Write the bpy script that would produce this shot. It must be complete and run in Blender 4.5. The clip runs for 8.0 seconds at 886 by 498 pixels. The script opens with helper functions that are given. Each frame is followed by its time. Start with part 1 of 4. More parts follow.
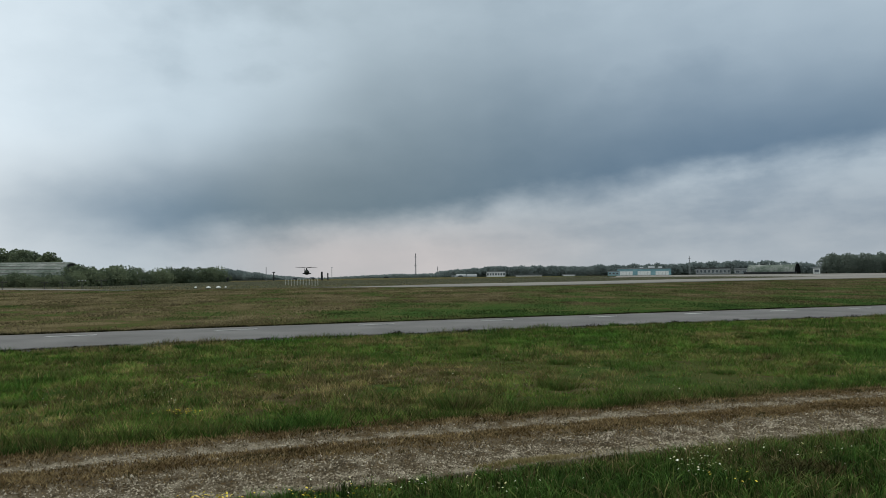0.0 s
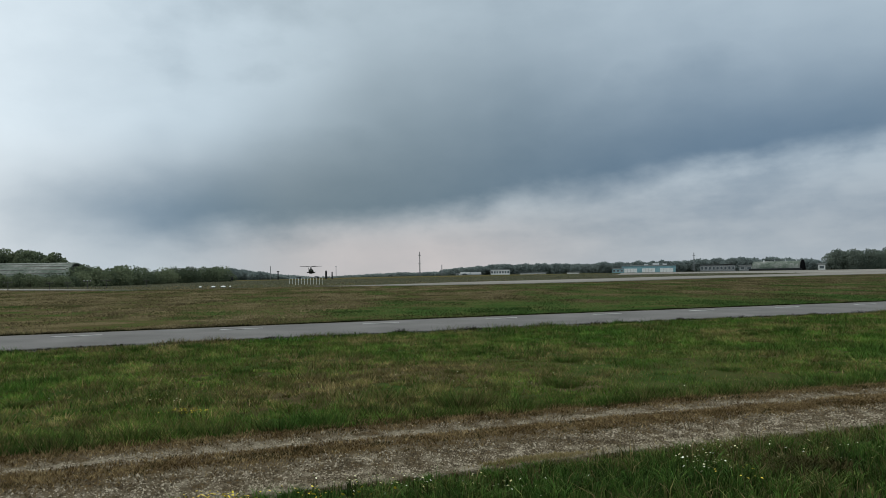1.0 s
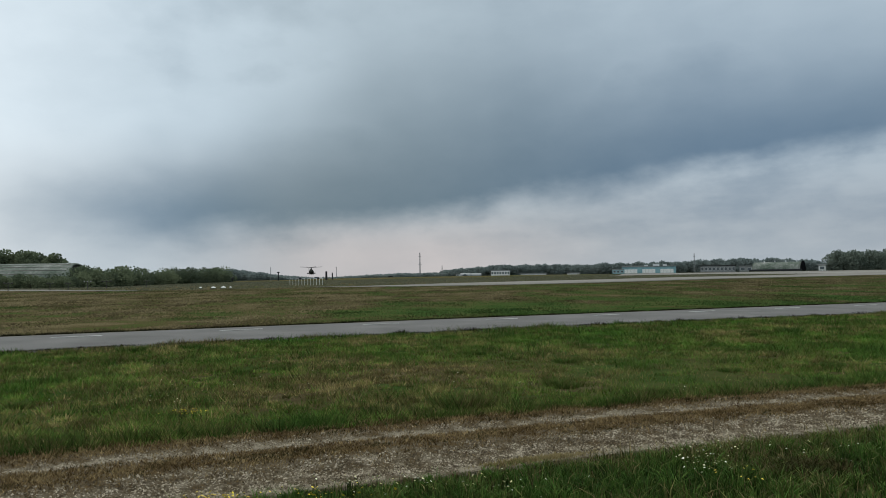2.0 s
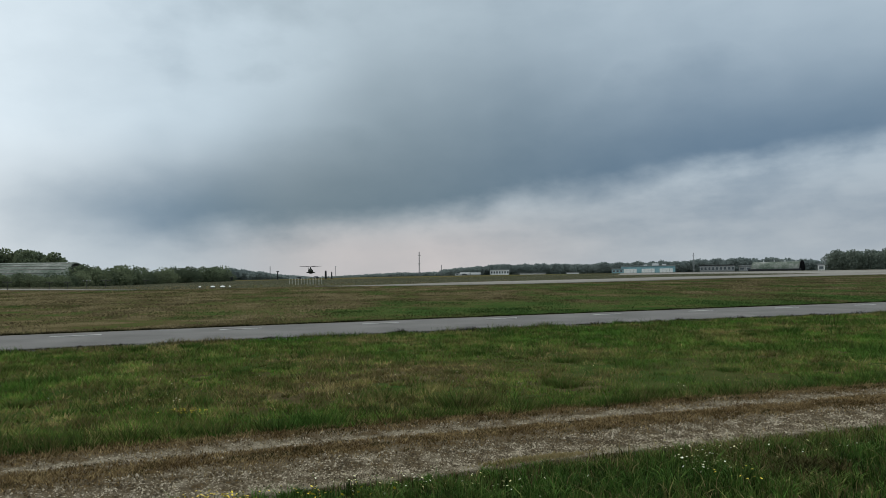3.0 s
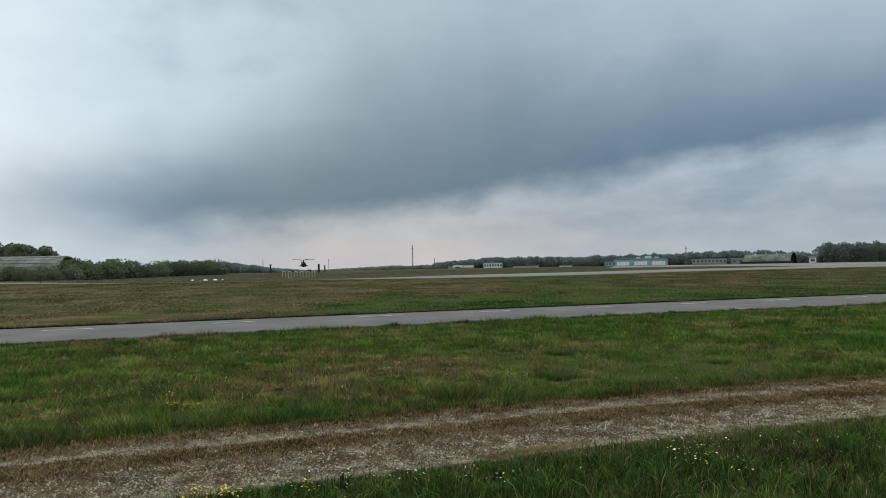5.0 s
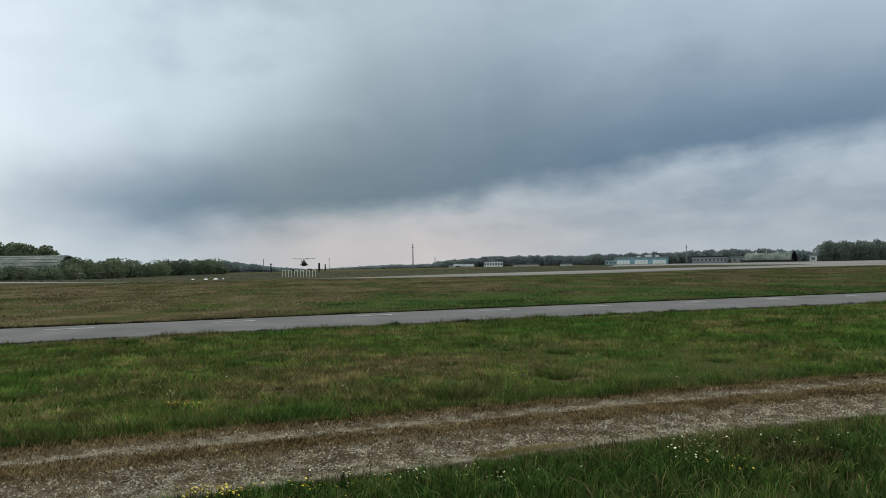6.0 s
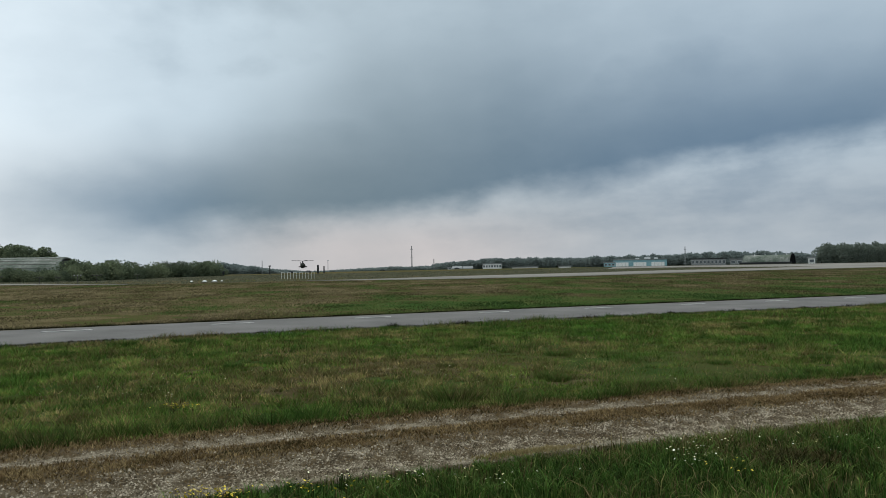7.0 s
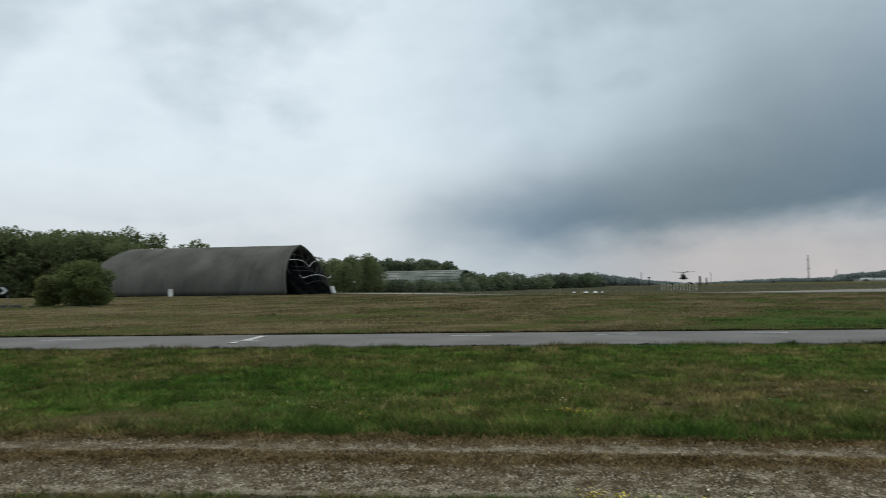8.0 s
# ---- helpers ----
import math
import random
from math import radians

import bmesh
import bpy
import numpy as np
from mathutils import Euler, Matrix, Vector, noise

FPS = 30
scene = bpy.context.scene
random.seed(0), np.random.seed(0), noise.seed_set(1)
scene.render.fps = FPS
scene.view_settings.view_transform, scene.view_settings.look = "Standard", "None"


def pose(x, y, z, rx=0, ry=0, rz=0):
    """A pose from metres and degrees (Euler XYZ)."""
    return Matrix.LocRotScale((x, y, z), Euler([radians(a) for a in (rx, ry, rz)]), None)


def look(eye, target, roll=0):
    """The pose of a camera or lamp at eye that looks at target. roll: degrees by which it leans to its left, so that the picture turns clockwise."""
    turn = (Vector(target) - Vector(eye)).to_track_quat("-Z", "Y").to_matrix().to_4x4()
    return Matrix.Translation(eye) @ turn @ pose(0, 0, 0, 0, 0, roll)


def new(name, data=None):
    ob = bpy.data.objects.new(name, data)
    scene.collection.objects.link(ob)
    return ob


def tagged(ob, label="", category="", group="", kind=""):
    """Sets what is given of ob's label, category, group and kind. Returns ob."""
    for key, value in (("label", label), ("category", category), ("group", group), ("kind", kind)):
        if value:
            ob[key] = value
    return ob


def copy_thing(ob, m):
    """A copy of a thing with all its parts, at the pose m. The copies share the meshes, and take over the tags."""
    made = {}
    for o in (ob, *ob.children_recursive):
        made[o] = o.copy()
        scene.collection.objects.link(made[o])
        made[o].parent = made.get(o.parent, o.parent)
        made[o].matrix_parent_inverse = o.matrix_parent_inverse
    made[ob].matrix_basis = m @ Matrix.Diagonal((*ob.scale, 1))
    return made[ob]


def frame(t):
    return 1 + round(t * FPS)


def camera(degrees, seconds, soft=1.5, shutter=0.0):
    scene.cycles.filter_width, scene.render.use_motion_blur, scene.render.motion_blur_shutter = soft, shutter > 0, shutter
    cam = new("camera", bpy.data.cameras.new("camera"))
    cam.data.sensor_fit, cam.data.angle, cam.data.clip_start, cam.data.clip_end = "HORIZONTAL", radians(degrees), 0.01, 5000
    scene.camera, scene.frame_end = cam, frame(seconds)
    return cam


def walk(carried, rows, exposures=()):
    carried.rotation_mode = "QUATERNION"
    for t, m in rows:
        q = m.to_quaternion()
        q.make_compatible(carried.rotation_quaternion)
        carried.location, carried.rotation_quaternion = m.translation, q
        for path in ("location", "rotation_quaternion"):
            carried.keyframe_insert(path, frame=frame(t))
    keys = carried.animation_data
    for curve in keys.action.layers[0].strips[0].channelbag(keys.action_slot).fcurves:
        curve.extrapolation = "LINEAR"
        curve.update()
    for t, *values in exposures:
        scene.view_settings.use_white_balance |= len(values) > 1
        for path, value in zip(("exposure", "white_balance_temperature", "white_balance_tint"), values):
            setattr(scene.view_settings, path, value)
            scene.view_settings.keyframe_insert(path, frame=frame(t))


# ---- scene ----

# ---------------------------------------------------------------- camera
cam = camera(61.3, 8.0, soft=0.8, shutter=0.05)
EYE = 1.65
# seconds, x, y, yaw, pitch, roll
ROWS = [
    (0.0, 0.0, 0.0, -0.35, 2.15, 0.55),
    (0.5, 0.0, 0.0, -0.03, 2.12, 0.81),
    (1.0, 0.0, 0.0, -0.03, 2.02, 0.86),
    (1.5, 0.0, 0.0, 0.0, 2.08, 0.85),
    (3.0, 0.0, 0.0, -0.06, 2.03, 0.80),
    (3.5, 0.0, 0.0, -0.12, 1.84, 0.77),
    (4.0, 0.0, 0.0, -0.40, 1.54, 0.79),
    (4.5, 0.0, 0.0, -0.55, 1.53, 0.85),
    (6.0, 0.0, 0.0, -0.55, 1.41, 0.96),
    (6.5, 0.0, 0.0, -0.53, 1.50, 0.98),
    (7.0, 0.0, 0.0, -0.64, 1.56, 0.93),
    (7.5, -0.01, -0.02, 0.01, 1.62, 1.11),
    (7.6, -0.02, -0.04, 1.40, 1.64, 1.15),
    (7.7, -0.03, -0.06, 4.07, 1.70, 1.14),
    (7.8, -0.04, -0.07, 10.19, 1.96, 1.02),
    (7.9, -0.07, -0.09, 18.44, 2.37, 0.98),
    (8.0, -0.09, -0.12, 27.79, 2.87, 0.75),
]
walk(cam, [(t, pose(x, y, EYE, 90 + pitch, roll, yaw)) for t, x, y, yaw, pitch, roll in ROWS],
     [(0.0, 0.03), (3.5, 0.04), (4.5, 0.09), (6.0, 0.11), (7.4, 0.11), (7.7, 0.05), (8.0, 0.0)])

# ---------------------------------------------------------------- light


def cloud_sky():
    """Overcast sky: a dark cloud bank over a paler band at the horizon, brighter cloud to the west and overhead."""
    world = bpy.data.worlds.new("sky")
    world.use_nodes = True
    scene.world = world
    nt = world.node_tree
    nt.nodes.clear()

    def node(kind, **values):
        n = nt.nodes.new(kind)
        for k, v in values.items():
            n.inputs[int(k[1:])].default_value = v
        return n

    def put(inp, v):
        if isinstance(v, (int, float)):
            inp.default_value = v
        else:
            nt.links.new(v, inp)

    def m(op, a, b=0.0, c=0.0, clamp=False):
        n = nt.nodes.new("ShaderNodeMath")
        n.operation, n.use_clamp = op, clamp
        put(n.inputs[0], a)
        put(n.inputs[1], b)
        put(n.inputs[2], c)
        return n.outputs[0]

    def ramp(v, a, b, lo=0.0, hi=1.0, smooth=True):
        n = nt.nodes.new("ShaderNodeMapRange")
        n.interpolation_type = "SMOOTHSTEP" if smooth else "LINEAR"
        n.clamp = True
        for i, w in enumerate((v, a, b, lo, hi)):
            put(n.inputs[i], w)
        return n.outputs[0]

    def mix(f, a, b):
        n = nt.nodes.new("ShaderNodeMix")
        n.data_type = "RGBA"
        put(n.inputs[0], f)
        for i, w in ((6, a), (7, b)):
            if isinstance(w, tuple):
                n.inputs[i].default_value = (*w, 1)
            else:
                nt.links.new(w, n.inputs[i])
        return n.outputs[2]

    co = node("ShaderNodeTexCoord").outputs["Generated"]
    sep = node("ShaderNodeSeparateXYZ")
    nt.links.new(co, sep.inputs[0])
    deg = 180 / math.pi
    az = m("MULTIPLY", m("ARCTAN2", m("MULTIPLY", sep.outputs[0], -1), sep.outputs[1]), deg)
    el = m("MULTIPLY", m("ARCSINE", sep.outputs[2]), deg)
    comb = node("ShaderNodeCombineXYZ")
    put(comb.inputs[0], az)
    put(comb.inputs[1], el)
    flat = comb.outputs[0]

    def fbm(scale, stretch, detail, shift=0.0, rough=0.55, turn=0.0):
        mp = nt.nodes.new("ShaderNodeMapping")
        nt.links.new(flat, mp.inputs[0])
        mp.inputs[1].default_value = (shift, shift * 0.7, shift)
        mp.inputs[2].default_value = (0, 0, radians(turn))
        mp.inputs[3].default_value = (scale / stretch, scale, 1)
        n = nt.nodes.new("ShaderNodeTexNoise")
        nt.links.new(mp.outputs[0], n.inputs["Vector"])
        n.inputs["Scale"].default_value = 1.0
        n.inputs["Detail"].default_value = detail
        n.inputs["Roughness"].default_value = rough
        return m("SUBTRACT", n.outputs[0], 0.5)

    def profile(v, v0, v1, top, stops):
        """A smooth line over v, given as (v, height) stops."""
        n = nt.nodes.new("ShaderNodeValToRGB")
        put(n.inputs[0], ramp(v, v0, v1, 0.0, 1.0, False))
        n.color_ramp.interpolation = "EASE"
        e = n.color_ramp.elements
        while len(e) < len(stops):
            e.new(0.5)
        for el_, (p, h) in zip(e, stops):
            el_.position = (p - v0) / (v1 - v0)
            el_.color = (h / top, h / top, h / top, 1)
        return m("MULTIPLY", n.outputs[0], top)

    big = fbm(0.085, 1.5, 3, 3.1, 0.5, 12)
    mid = fbm(0.20, 1.7, 6, 7.7, 0.55, 14)
    fine = fbm(0.5, 1.7, 5, 1.3, 0.52, 10)
    streak = fbm(0.5, 3.6, 4, 4.9, 0.5, 8)
    # lower edge of the bank: low in the west, stepping up and rising eastward
    edge = profile(az, -40.0, 40.0, 12.0, ((-40, 8.6), (-28, 8.2), (-21, 7.5), (-13.5, 6.6), (-7, 5.9), (-3, 4.8), (1.5, 4.1), (8, 3.6), (13, 3.2), (20, 2.9), (27, 3.3), (40, 5.0)))
    over = m("SUBTRACT", el, edge)
    rough = m("ADD", m("MULTIPLY", mid, 2.6), m("ADD", m("MULTIPLY", fine, 1.2), m("MULTIPLY", streak, 1.0)))
    over = m("ADD", over, rough)
    blur = ramp(az, -4.0, 22.0, 1.25, 1.9)
    low = ramp(over, m("MULTIPLY", blur, -0.9), m("MULTIPLY", blur, 1.25))
    # above its dark foot the bank pales upwards, sooner in the west
    reach = profile(az, -40.0, 40.0, 16.0, ((-40, 8.5), (-28, 9.0), (-14, 11), (-4, 13), (4, 13.5), (12, 10.5), (20, 7.2), (28, 4.5), (40, 3.0)))
    up = m("DIVIDE", m("ADD", over, m("MULTIPLY", big, 7.0)), reach)
    rest = profile(az, -40.0, 40.0, 1.0, ((-40, 0.30), (-16, 0.33), (-4, 0.40), (5, 0.36), (18, 0.06), (40, 0.03)))
    high = ramp(up, 0.05, 1.15, 1.0, rest)
    west = ramp(m("ADD", az, m("MULTIPLY", mid, 9.0)), 17.0, 35.0, 1.0, 0.0)
    bank = m("MULTIPLY", m("MULTIPLY", low, high), west)
    # loose grey patches in the paler cloud
    loose = ramp(m("ADD", m("MULTIPLY", big, 1.3), m("MULTIPLY", mid, 0.5)), -0.14, 0.28, 0.0, 0.42)
    loose = m("MULTIPLY", loose, ramp(el, 3.0, 10.0, 0.5, 1.0))
    # grey wisps in the pale band below the bank, thicker eastward
    wisp = m("ADD", m("MULTIPLY", streak, 1.2), m("ADD", m("MULTIPLY", mid, 0.9), m("MULTIPLY", fine, 0.5)))
    wisp = ramp(wisp, -0.25, 0.3, 0.30, 0.56)
    wisp = m("MULTIPLY", m("MULTIPLY", wisp, ramp(az, -18.0, 14.0, 1.0, 0.40)), ramp(el, 0.5, 4.5, 0.45, 1.0))
    wisp = m("MULTIPLY", wisp, ramp(over, -0.4, 2.5, 1.0, 0.35))
    loose = m("MAXIMUM", loose, wisp)
    # a second, fainter tier hangs below the bank where its edge steps up
    tier = m("MULTIPLY", ramp(over, -3.2, -0.2, 0.0, 0.5), m("MULTIPLY", ramp(az, -28.0, -14.0), ramp(az, -9.0, 5.0, 1.0, 0.0)))
    tier = m("MULTIPLY", tier, ramp(over, 0.0, 2.5, 1.0, 0.0))
    loose = m("MAXIMUM", loose, m("MULTIPLY", tier, m("ADD", 0.95, m("MULTIPLY", mid, 1.2))))
    grey = m("ADD", bank, m("MULTIPLY", loose, m("SUBTRACT", 1.0, bank)))
    grey = m("ADD", grey, m("ADD", m("MULTIPLY", fine, 0.10), m("MULTIPLY", mid, 0.16)), clamp=True)
    bright = ramp(az, 16.0, 36.0)
    high_pale = mix(bright, (0.59, 0.70, 0.78), (0.745, 0.845, 0.915))
    low_pale = mix(bright, (0.50, 0.53, 0.55), (0.74, 0.79, 0.82))
    low_pale = mix(ramp(az, -24.0, -5.0, 0.5, 0.0), low_pale, (0.42, 0.48, 0.53))
    pale = mix(ramp(el, 2.0, 12.0), low_pale, high_pale)
    blue = m("MULTIPLY", m("MULTIPLY", ramp(az, 9.0, 17.0), ramp(az, 24.0, 36.0, 1.0, 0.0)), ramp(m("ADD", el, m("MULTIPLY", mid, 5.0)), 3.5, 9.0, 1.0, 0.1))
    pale = mix(m("MULTIPLY", blue, 0.5), pale, (0.44, 0.53, 0.60))
    warm = m("MULTIPLY", ramp(m("ABSOLUTE", m("SUBTRACT", az, 3.0)), 2.0, 20.0, 1.0, 0.0), ramp(el, 1.5, 5.5, 1.0, 0.0))
    pale = mix(m("MULTIPLY", warm, 0.85), pale, (0.60, 0.555, 0.545))
    dark = mix(ramp(az, -26.0, 10.0), (0.124, 0.197, 0.283), (0.150, 0.210, 0.253))
    dark = mix(ramp(az, 10.0, 24.0), dark, (0.165, 0.245, 0.325))
    cloud = mix(grey, pale, dark)
    # the overcast grows brighter and whiter towards the zenith
    cloud = mix(ramp(el, 22.0, 60.0), cloud, (0.59, 0.63, 0.605))
    zen = ramp(el, 20.0, 75.0, 1.0, 2.8)
    bg = nt.nodes.new("ShaderNodeBackground")
    nt.links.new(cloud, bg.inputs[0])
    put(bg.inputs[1], zen)
    out = nt.nodes.new("ShaderNodeOutputWorld")
    nt.links.new(bg.outputs[0], out.inputs[0])


cloud_sky()
sun = new("sun", bpy.data.lights.new("sun", "SUN"))
sun.data.energy, sun.data.angle, sun.data.color = 0.7, radians(25), (1.0, 0.96, 0.9)
sun.matrix_world = look((0, 0, 80), (30, -40, 0))

# ---------------------------------------------------------------- materials


def material(name, colours, scale=4.0, rough=0.85, bump=0.0, fine=60.0, metallic=0.0, spread=0.5, island=0.0, object_random=0.0, specular=0.3, stretch=(1, 1, 1), field=0.0, through_light=0.0):
    """Procedural surface: colours mixed by a coarse noise and broken up by a fine one, with fine relief."""
    mat = bpy.data.materials.new(name)
    mat.use_nodes = True
    nt = mat.node_tree
    bsdf = nt.nodes["Principled BSDF"]
    geo = nt.nodes.new("ShaderNodeNewGeometry")
    mp = nt.nodes.new("ShaderNodeMapping")
    mp.inputs[3].default_value = stretch
    nt.links.new(geo.outputs["Position"], mp.inputs[0])
    coarse = nt.nodes.new("ShaderNodeTexNoise")
    coarse.inputs["Scale"].default_value = scale
    coarse.inputs["Detail"].default_value = 6
    grain = nt.nodes.new("ShaderNodeTexNoise")
    grain.inputs["Scale"].default_value = fine
    grain.inputs["Detail"].default_value = 3
    for n in (coarse, grain):
        nt.links.new(mp.outputs[0], n.inputs["Vector"])
    add = nt.nodes.new("ShaderNodeMath")
    add.operation = "MULTIPLY_ADD"
    nt.links.new(grain.outputs[0], add.inputs[0])
    add.inputs[1].default_value = spread
    sub = nt.nodes.new("ShaderNodeMath")
    sub.operation = "SUBTRACT"
    nt.links.new(coarse.outputs[0], sub.inputs[0])
    sub.inputs[1].default_value = spread * 0.5
    nt.links.new(sub.outputs[0], add.inputs[2])
    value = add.outputs[0]
    for amount, outlet in ((island, geo.outputs["Random Per Island"]), (object_random, None)):
        if amount:
            if outlet is None:
                outlet = nt.nodes.new("ShaderNodeObjectInfo").outputs["Random"]
            a = nt.nodes.new("ShaderNodeMath")
            a.operation = "MULTIPLY_ADD"
            nt.links.new(outlet, a.inputs[0])
            a.inputs[1].default_value = amount
            b = nt.nodes.new("ShaderNodeMath")
            b.operation = "SUBTRACT"
            nt.links.new(value, b.inputs[0])
            b.inputs[1].default_value = amount * 0.5
            nt.links.new(b.outputs[0], a.inputs[2])
            value = a.outputs[0]
    if field:
        at = nt.nodes.new("ShaderNodeAttribute")
        at.attribute_name = "dry"
        a = nt.nodes.new("ShaderNodeMath")
        a.operation = "MULTIPLY_ADD"
        nt.links.new(at.outputs["Fac"], a.inputs[0])
        a.inputs[1].default_value = field
        nt.links.new(value, a.inputs[2])
        value = a.outputs[0]
    cr = nt.nodes.new("ShaderNodeValToRGB")
    nt.links.new(value, cr.inputs[0])
    e = cr.color_ramp.elements
    n = len(colours)
    while len(e) < n:
        e.new(0.5)
    for i, c in enumerate(colours):
        e[i].position = 0.5 if n == 1 else 0.28 + 0.44 * i / (n - 1)
        e[i].color = (*c, 1)
    nt.links.new(cr.outputs[0], bsdf.inputs["Base Color"])
    bsdf.inputs["Roughness"].default_value = rough
    bsdf.inputs["Metallic"].default_value = metallic
    bsdf.inputs["Specular IOR Level"].default_value = specular
    if through_light:
        tr = nt.nodes.new("ShaderNodeBsdfTranslucent")
        nt.links.new(cr.outputs[0], tr.inputs[0])
        mx = nt.nodes.new("ShaderNodeMixShader")
        mx.inputs[0].default_value = through_light
        nt.links.new(bsdf.outputs[0], mx.inputs[1])
        nt.links.new(tr.outputs[0], mx.inputs[2])
        nt.links.new(mx.outputs[0], nt.nodes["Material Output"].inputs[0])
    if bump:
        bp = nt.nodes.new("ShaderNodeBump")
        bp.inputs["Strength"].default_value = 1.0
        bp.inputs["Distance"].default_value = bump
        nt.links.new(grain.outputs[0], bp.inputs["Height"])
        nt.links.new(bp.outputs[0], bsdf.inputs["Normal"])
    return mat


LUSH = (0.042, 0.098, 0.011)
GREEN = (0.066, 0.112, 0.015)
OLIVE = (0.098, 0.110, 0.025)
BROWN = (0.116, 0.087, 0.032)
STRAW = (0.182, 0.143, 0.060)
TURF = (LUSH, GREEN, OLIVE, BROWN, STRAW)


def meadow(name, island, scale=0.35, fine=9.0, lo=0.45, hi=1.75, thin=0.15, gloss=0.06, vivid=1.0):
    """Grass colours in patches, from lush green to brown seed heads; "dry" says how dry the sward is."""
    mat = material(name, TURF, scale, 0.8, 0.0, fine, spread=0.35, island=island, specular=gloss, field=0.42, through_light=thin)
    nt = mat.node_tree
    cr = next(n for n in nt.nodes if n.type == "VALTORGB")
    tone = nt.nodes.new("ShaderNodeAttribute")
    tone.attribute_name = "tone"
    power = nt.nodes.new("ShaderNodeMapRange")
    nt.links.new(tone.outputs["Fac"], power.inputs[0])
    power.inputs[3].default_value, power.inputs[4].default_value = lo, hi
    hsv = nt.nodes.new("ShaderNodeHueSaturation")
    nt.links.new(power.outputs[0], hsv.inputs["Value"])
    hsv.inputs["Saturation"].default_value = vivid
    nt.links.new(cr.outputs[0], hsv.inputs["Color"])
    for link in list(cr.outputs[0].links):
        if link.to_node != hsv:
            nt.links.new(hsv.outputs[0], link.to_socket)
    return mat


M_GROUND = meadow("meadow_soil", 0.0, 0.5, 4.0, lo=0.46, hi=1.15, thin=0.0, gloss=0.0, vivid=0.82)
M_GRASS = meadow("meadow_blades", 0.34, lo=0.46, hi=2.5, vivid=0.96)
M_VERGE = meadow("verge_blades", 0.30, 0.8, lo=0.28, hi=1.6, vivid=0.92)
M_FAR = meadow("far_meadow_blades", 0.05, 0.12, 1.5, 0.54, 1.36, 0.45, 0.0, 0.78)
M_ASPHALT = material("asphalt", ((0.096, 0.093, 0.0915), (0.120, 0.116, 0.114), (0.145, 0.140, 0.137)), 0.5, 0.95, 0.004, 90.0, spread=0.45, specular=0.05)
M_PAINT = material("road_paint", ((0.18, 0.175, 0.17), (0.36, 0.355, 0.345), (0.5, 0.495, 0.48)), 1.3, 0.7, 0.0, 25.0, spread=0.8, specular=0.1)
M_CONCRETE = material("runway_concrete", ((0.135, 0.128, 0.116), (0.180, 0.170, 0.155), (0.225, 0.214, 0.197)), 0.05, 0.95, 0.01, 2.0, spread=0.5, specular=0.03, stretch=(0.4, 1.6, 1))
M_TRACK = material("gravel_bed", ((0.082, 0.054, 0.024), (0.076, 0.056, 0.031), (0.088, 0.069, 0.044), (0.134, 0.112, 0.080), (0.195, 0.168, 0.126)), 5.0, 0.95, 0.03, 45.0, spread=0.8, specular=0.05, field=0.5)
M_STONE = material("gravel_stones", ((0.062, 0.048, 0.031), (0.105, 0.084, 0.057), (0.155, 0.128, 0.092), (0.22, 0.186, 0.138), (0.38, 0.33, 0.255)), 5.0, 0.9, 0.003, 80.0, spread=0.2, island=0.58, specular=0.05)
M_THATCH = material("dry_grass", ((0.066, 0.041, 0.017), (0.150, 0.103, 0.046), (0.25, 0.183, 0.092)), 2.0, 0.9, 0.0, 20.0, spread=0.4, island=0.5, specular=0.05)
# near-black brown: shadow under the turf overhang, and the dark verge weeds
M_SHADE_WEEDS = material("turf_shade_and_weeds", ((0.012, 0.012, 0.006), (0.028, 0.025, 0.013)), 2.0, 0.95, 0.0, 20.0, island=0.4, specular=0.02)
M_MOSS = material("track_moss", ((0.022, 0.024, 0.009), (0.042, 0.040, 0.016), (0.070, 0.058, 0.025)), 2.0, 0.95, 0.0, 20.0, island=0.4, specular=0.02)
# grass beyond the taxiway, its colour greyed in place of distance haze
M_GRASS_HAZED = material("hazed_grass", ((0.092, 0.100, 0.066), (0.122, 0.124, 0.084), (0.155, 0.148, 0.105)), 0.05, 0.9, 0.0, 0.6, spread=0.4, island=0.3, specular=0.03, through_light=0.4)
M_HULL = material("weathered_concrete_hull", ((0.042, 0.043, 0.038), (0.060, 0.060, 0.054), (0.077, 0.076, 0.069), (0.096, 0.095, 0.087)), 0.22, 0.95, 0.02, 3.0, spread=0.25, specular=0.1, stretch=(1, 1, 0.10))
M_HULL_PALE = material("pale_camouflage_hull", ((0.060, 0.078, 0.062), (0.10, 0.118, 0.100), (0.15, 0.162, 0.148), (0.22, 0.225, 0.215)), 0.22, 0.95, 0.02, 1.2, spread=0.6, specular=0.05)
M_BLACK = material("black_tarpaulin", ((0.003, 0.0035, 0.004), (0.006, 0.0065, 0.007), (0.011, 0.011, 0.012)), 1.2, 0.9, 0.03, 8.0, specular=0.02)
M_PALE_METAL = material("pale_metal", ((0.42, 0.44, 0.45), (0.58, 0.6, 0.6)), 2.0, 0.5, 0.0, 30.0)
M_DARK_METAL = material("dark_metal", ((0.014, 0.015, 0.017), (0.03, 0.032, 0.034)), 2.0, 0.6, 0.0, 30.0, specular=0.15)
M_GREY_METAL = material("grey_metal", ((0.16, 0.17, 0.175), (0.24, 0.25, 0.255)), 2.0, 0.55, 0.0, 30.0)
M_WHITE = material("white_paint", ((0.62, 0.63, 0.62), (0.78, 0.78, 0.77)), 1.5, 0.5, 0.0, 25.0)
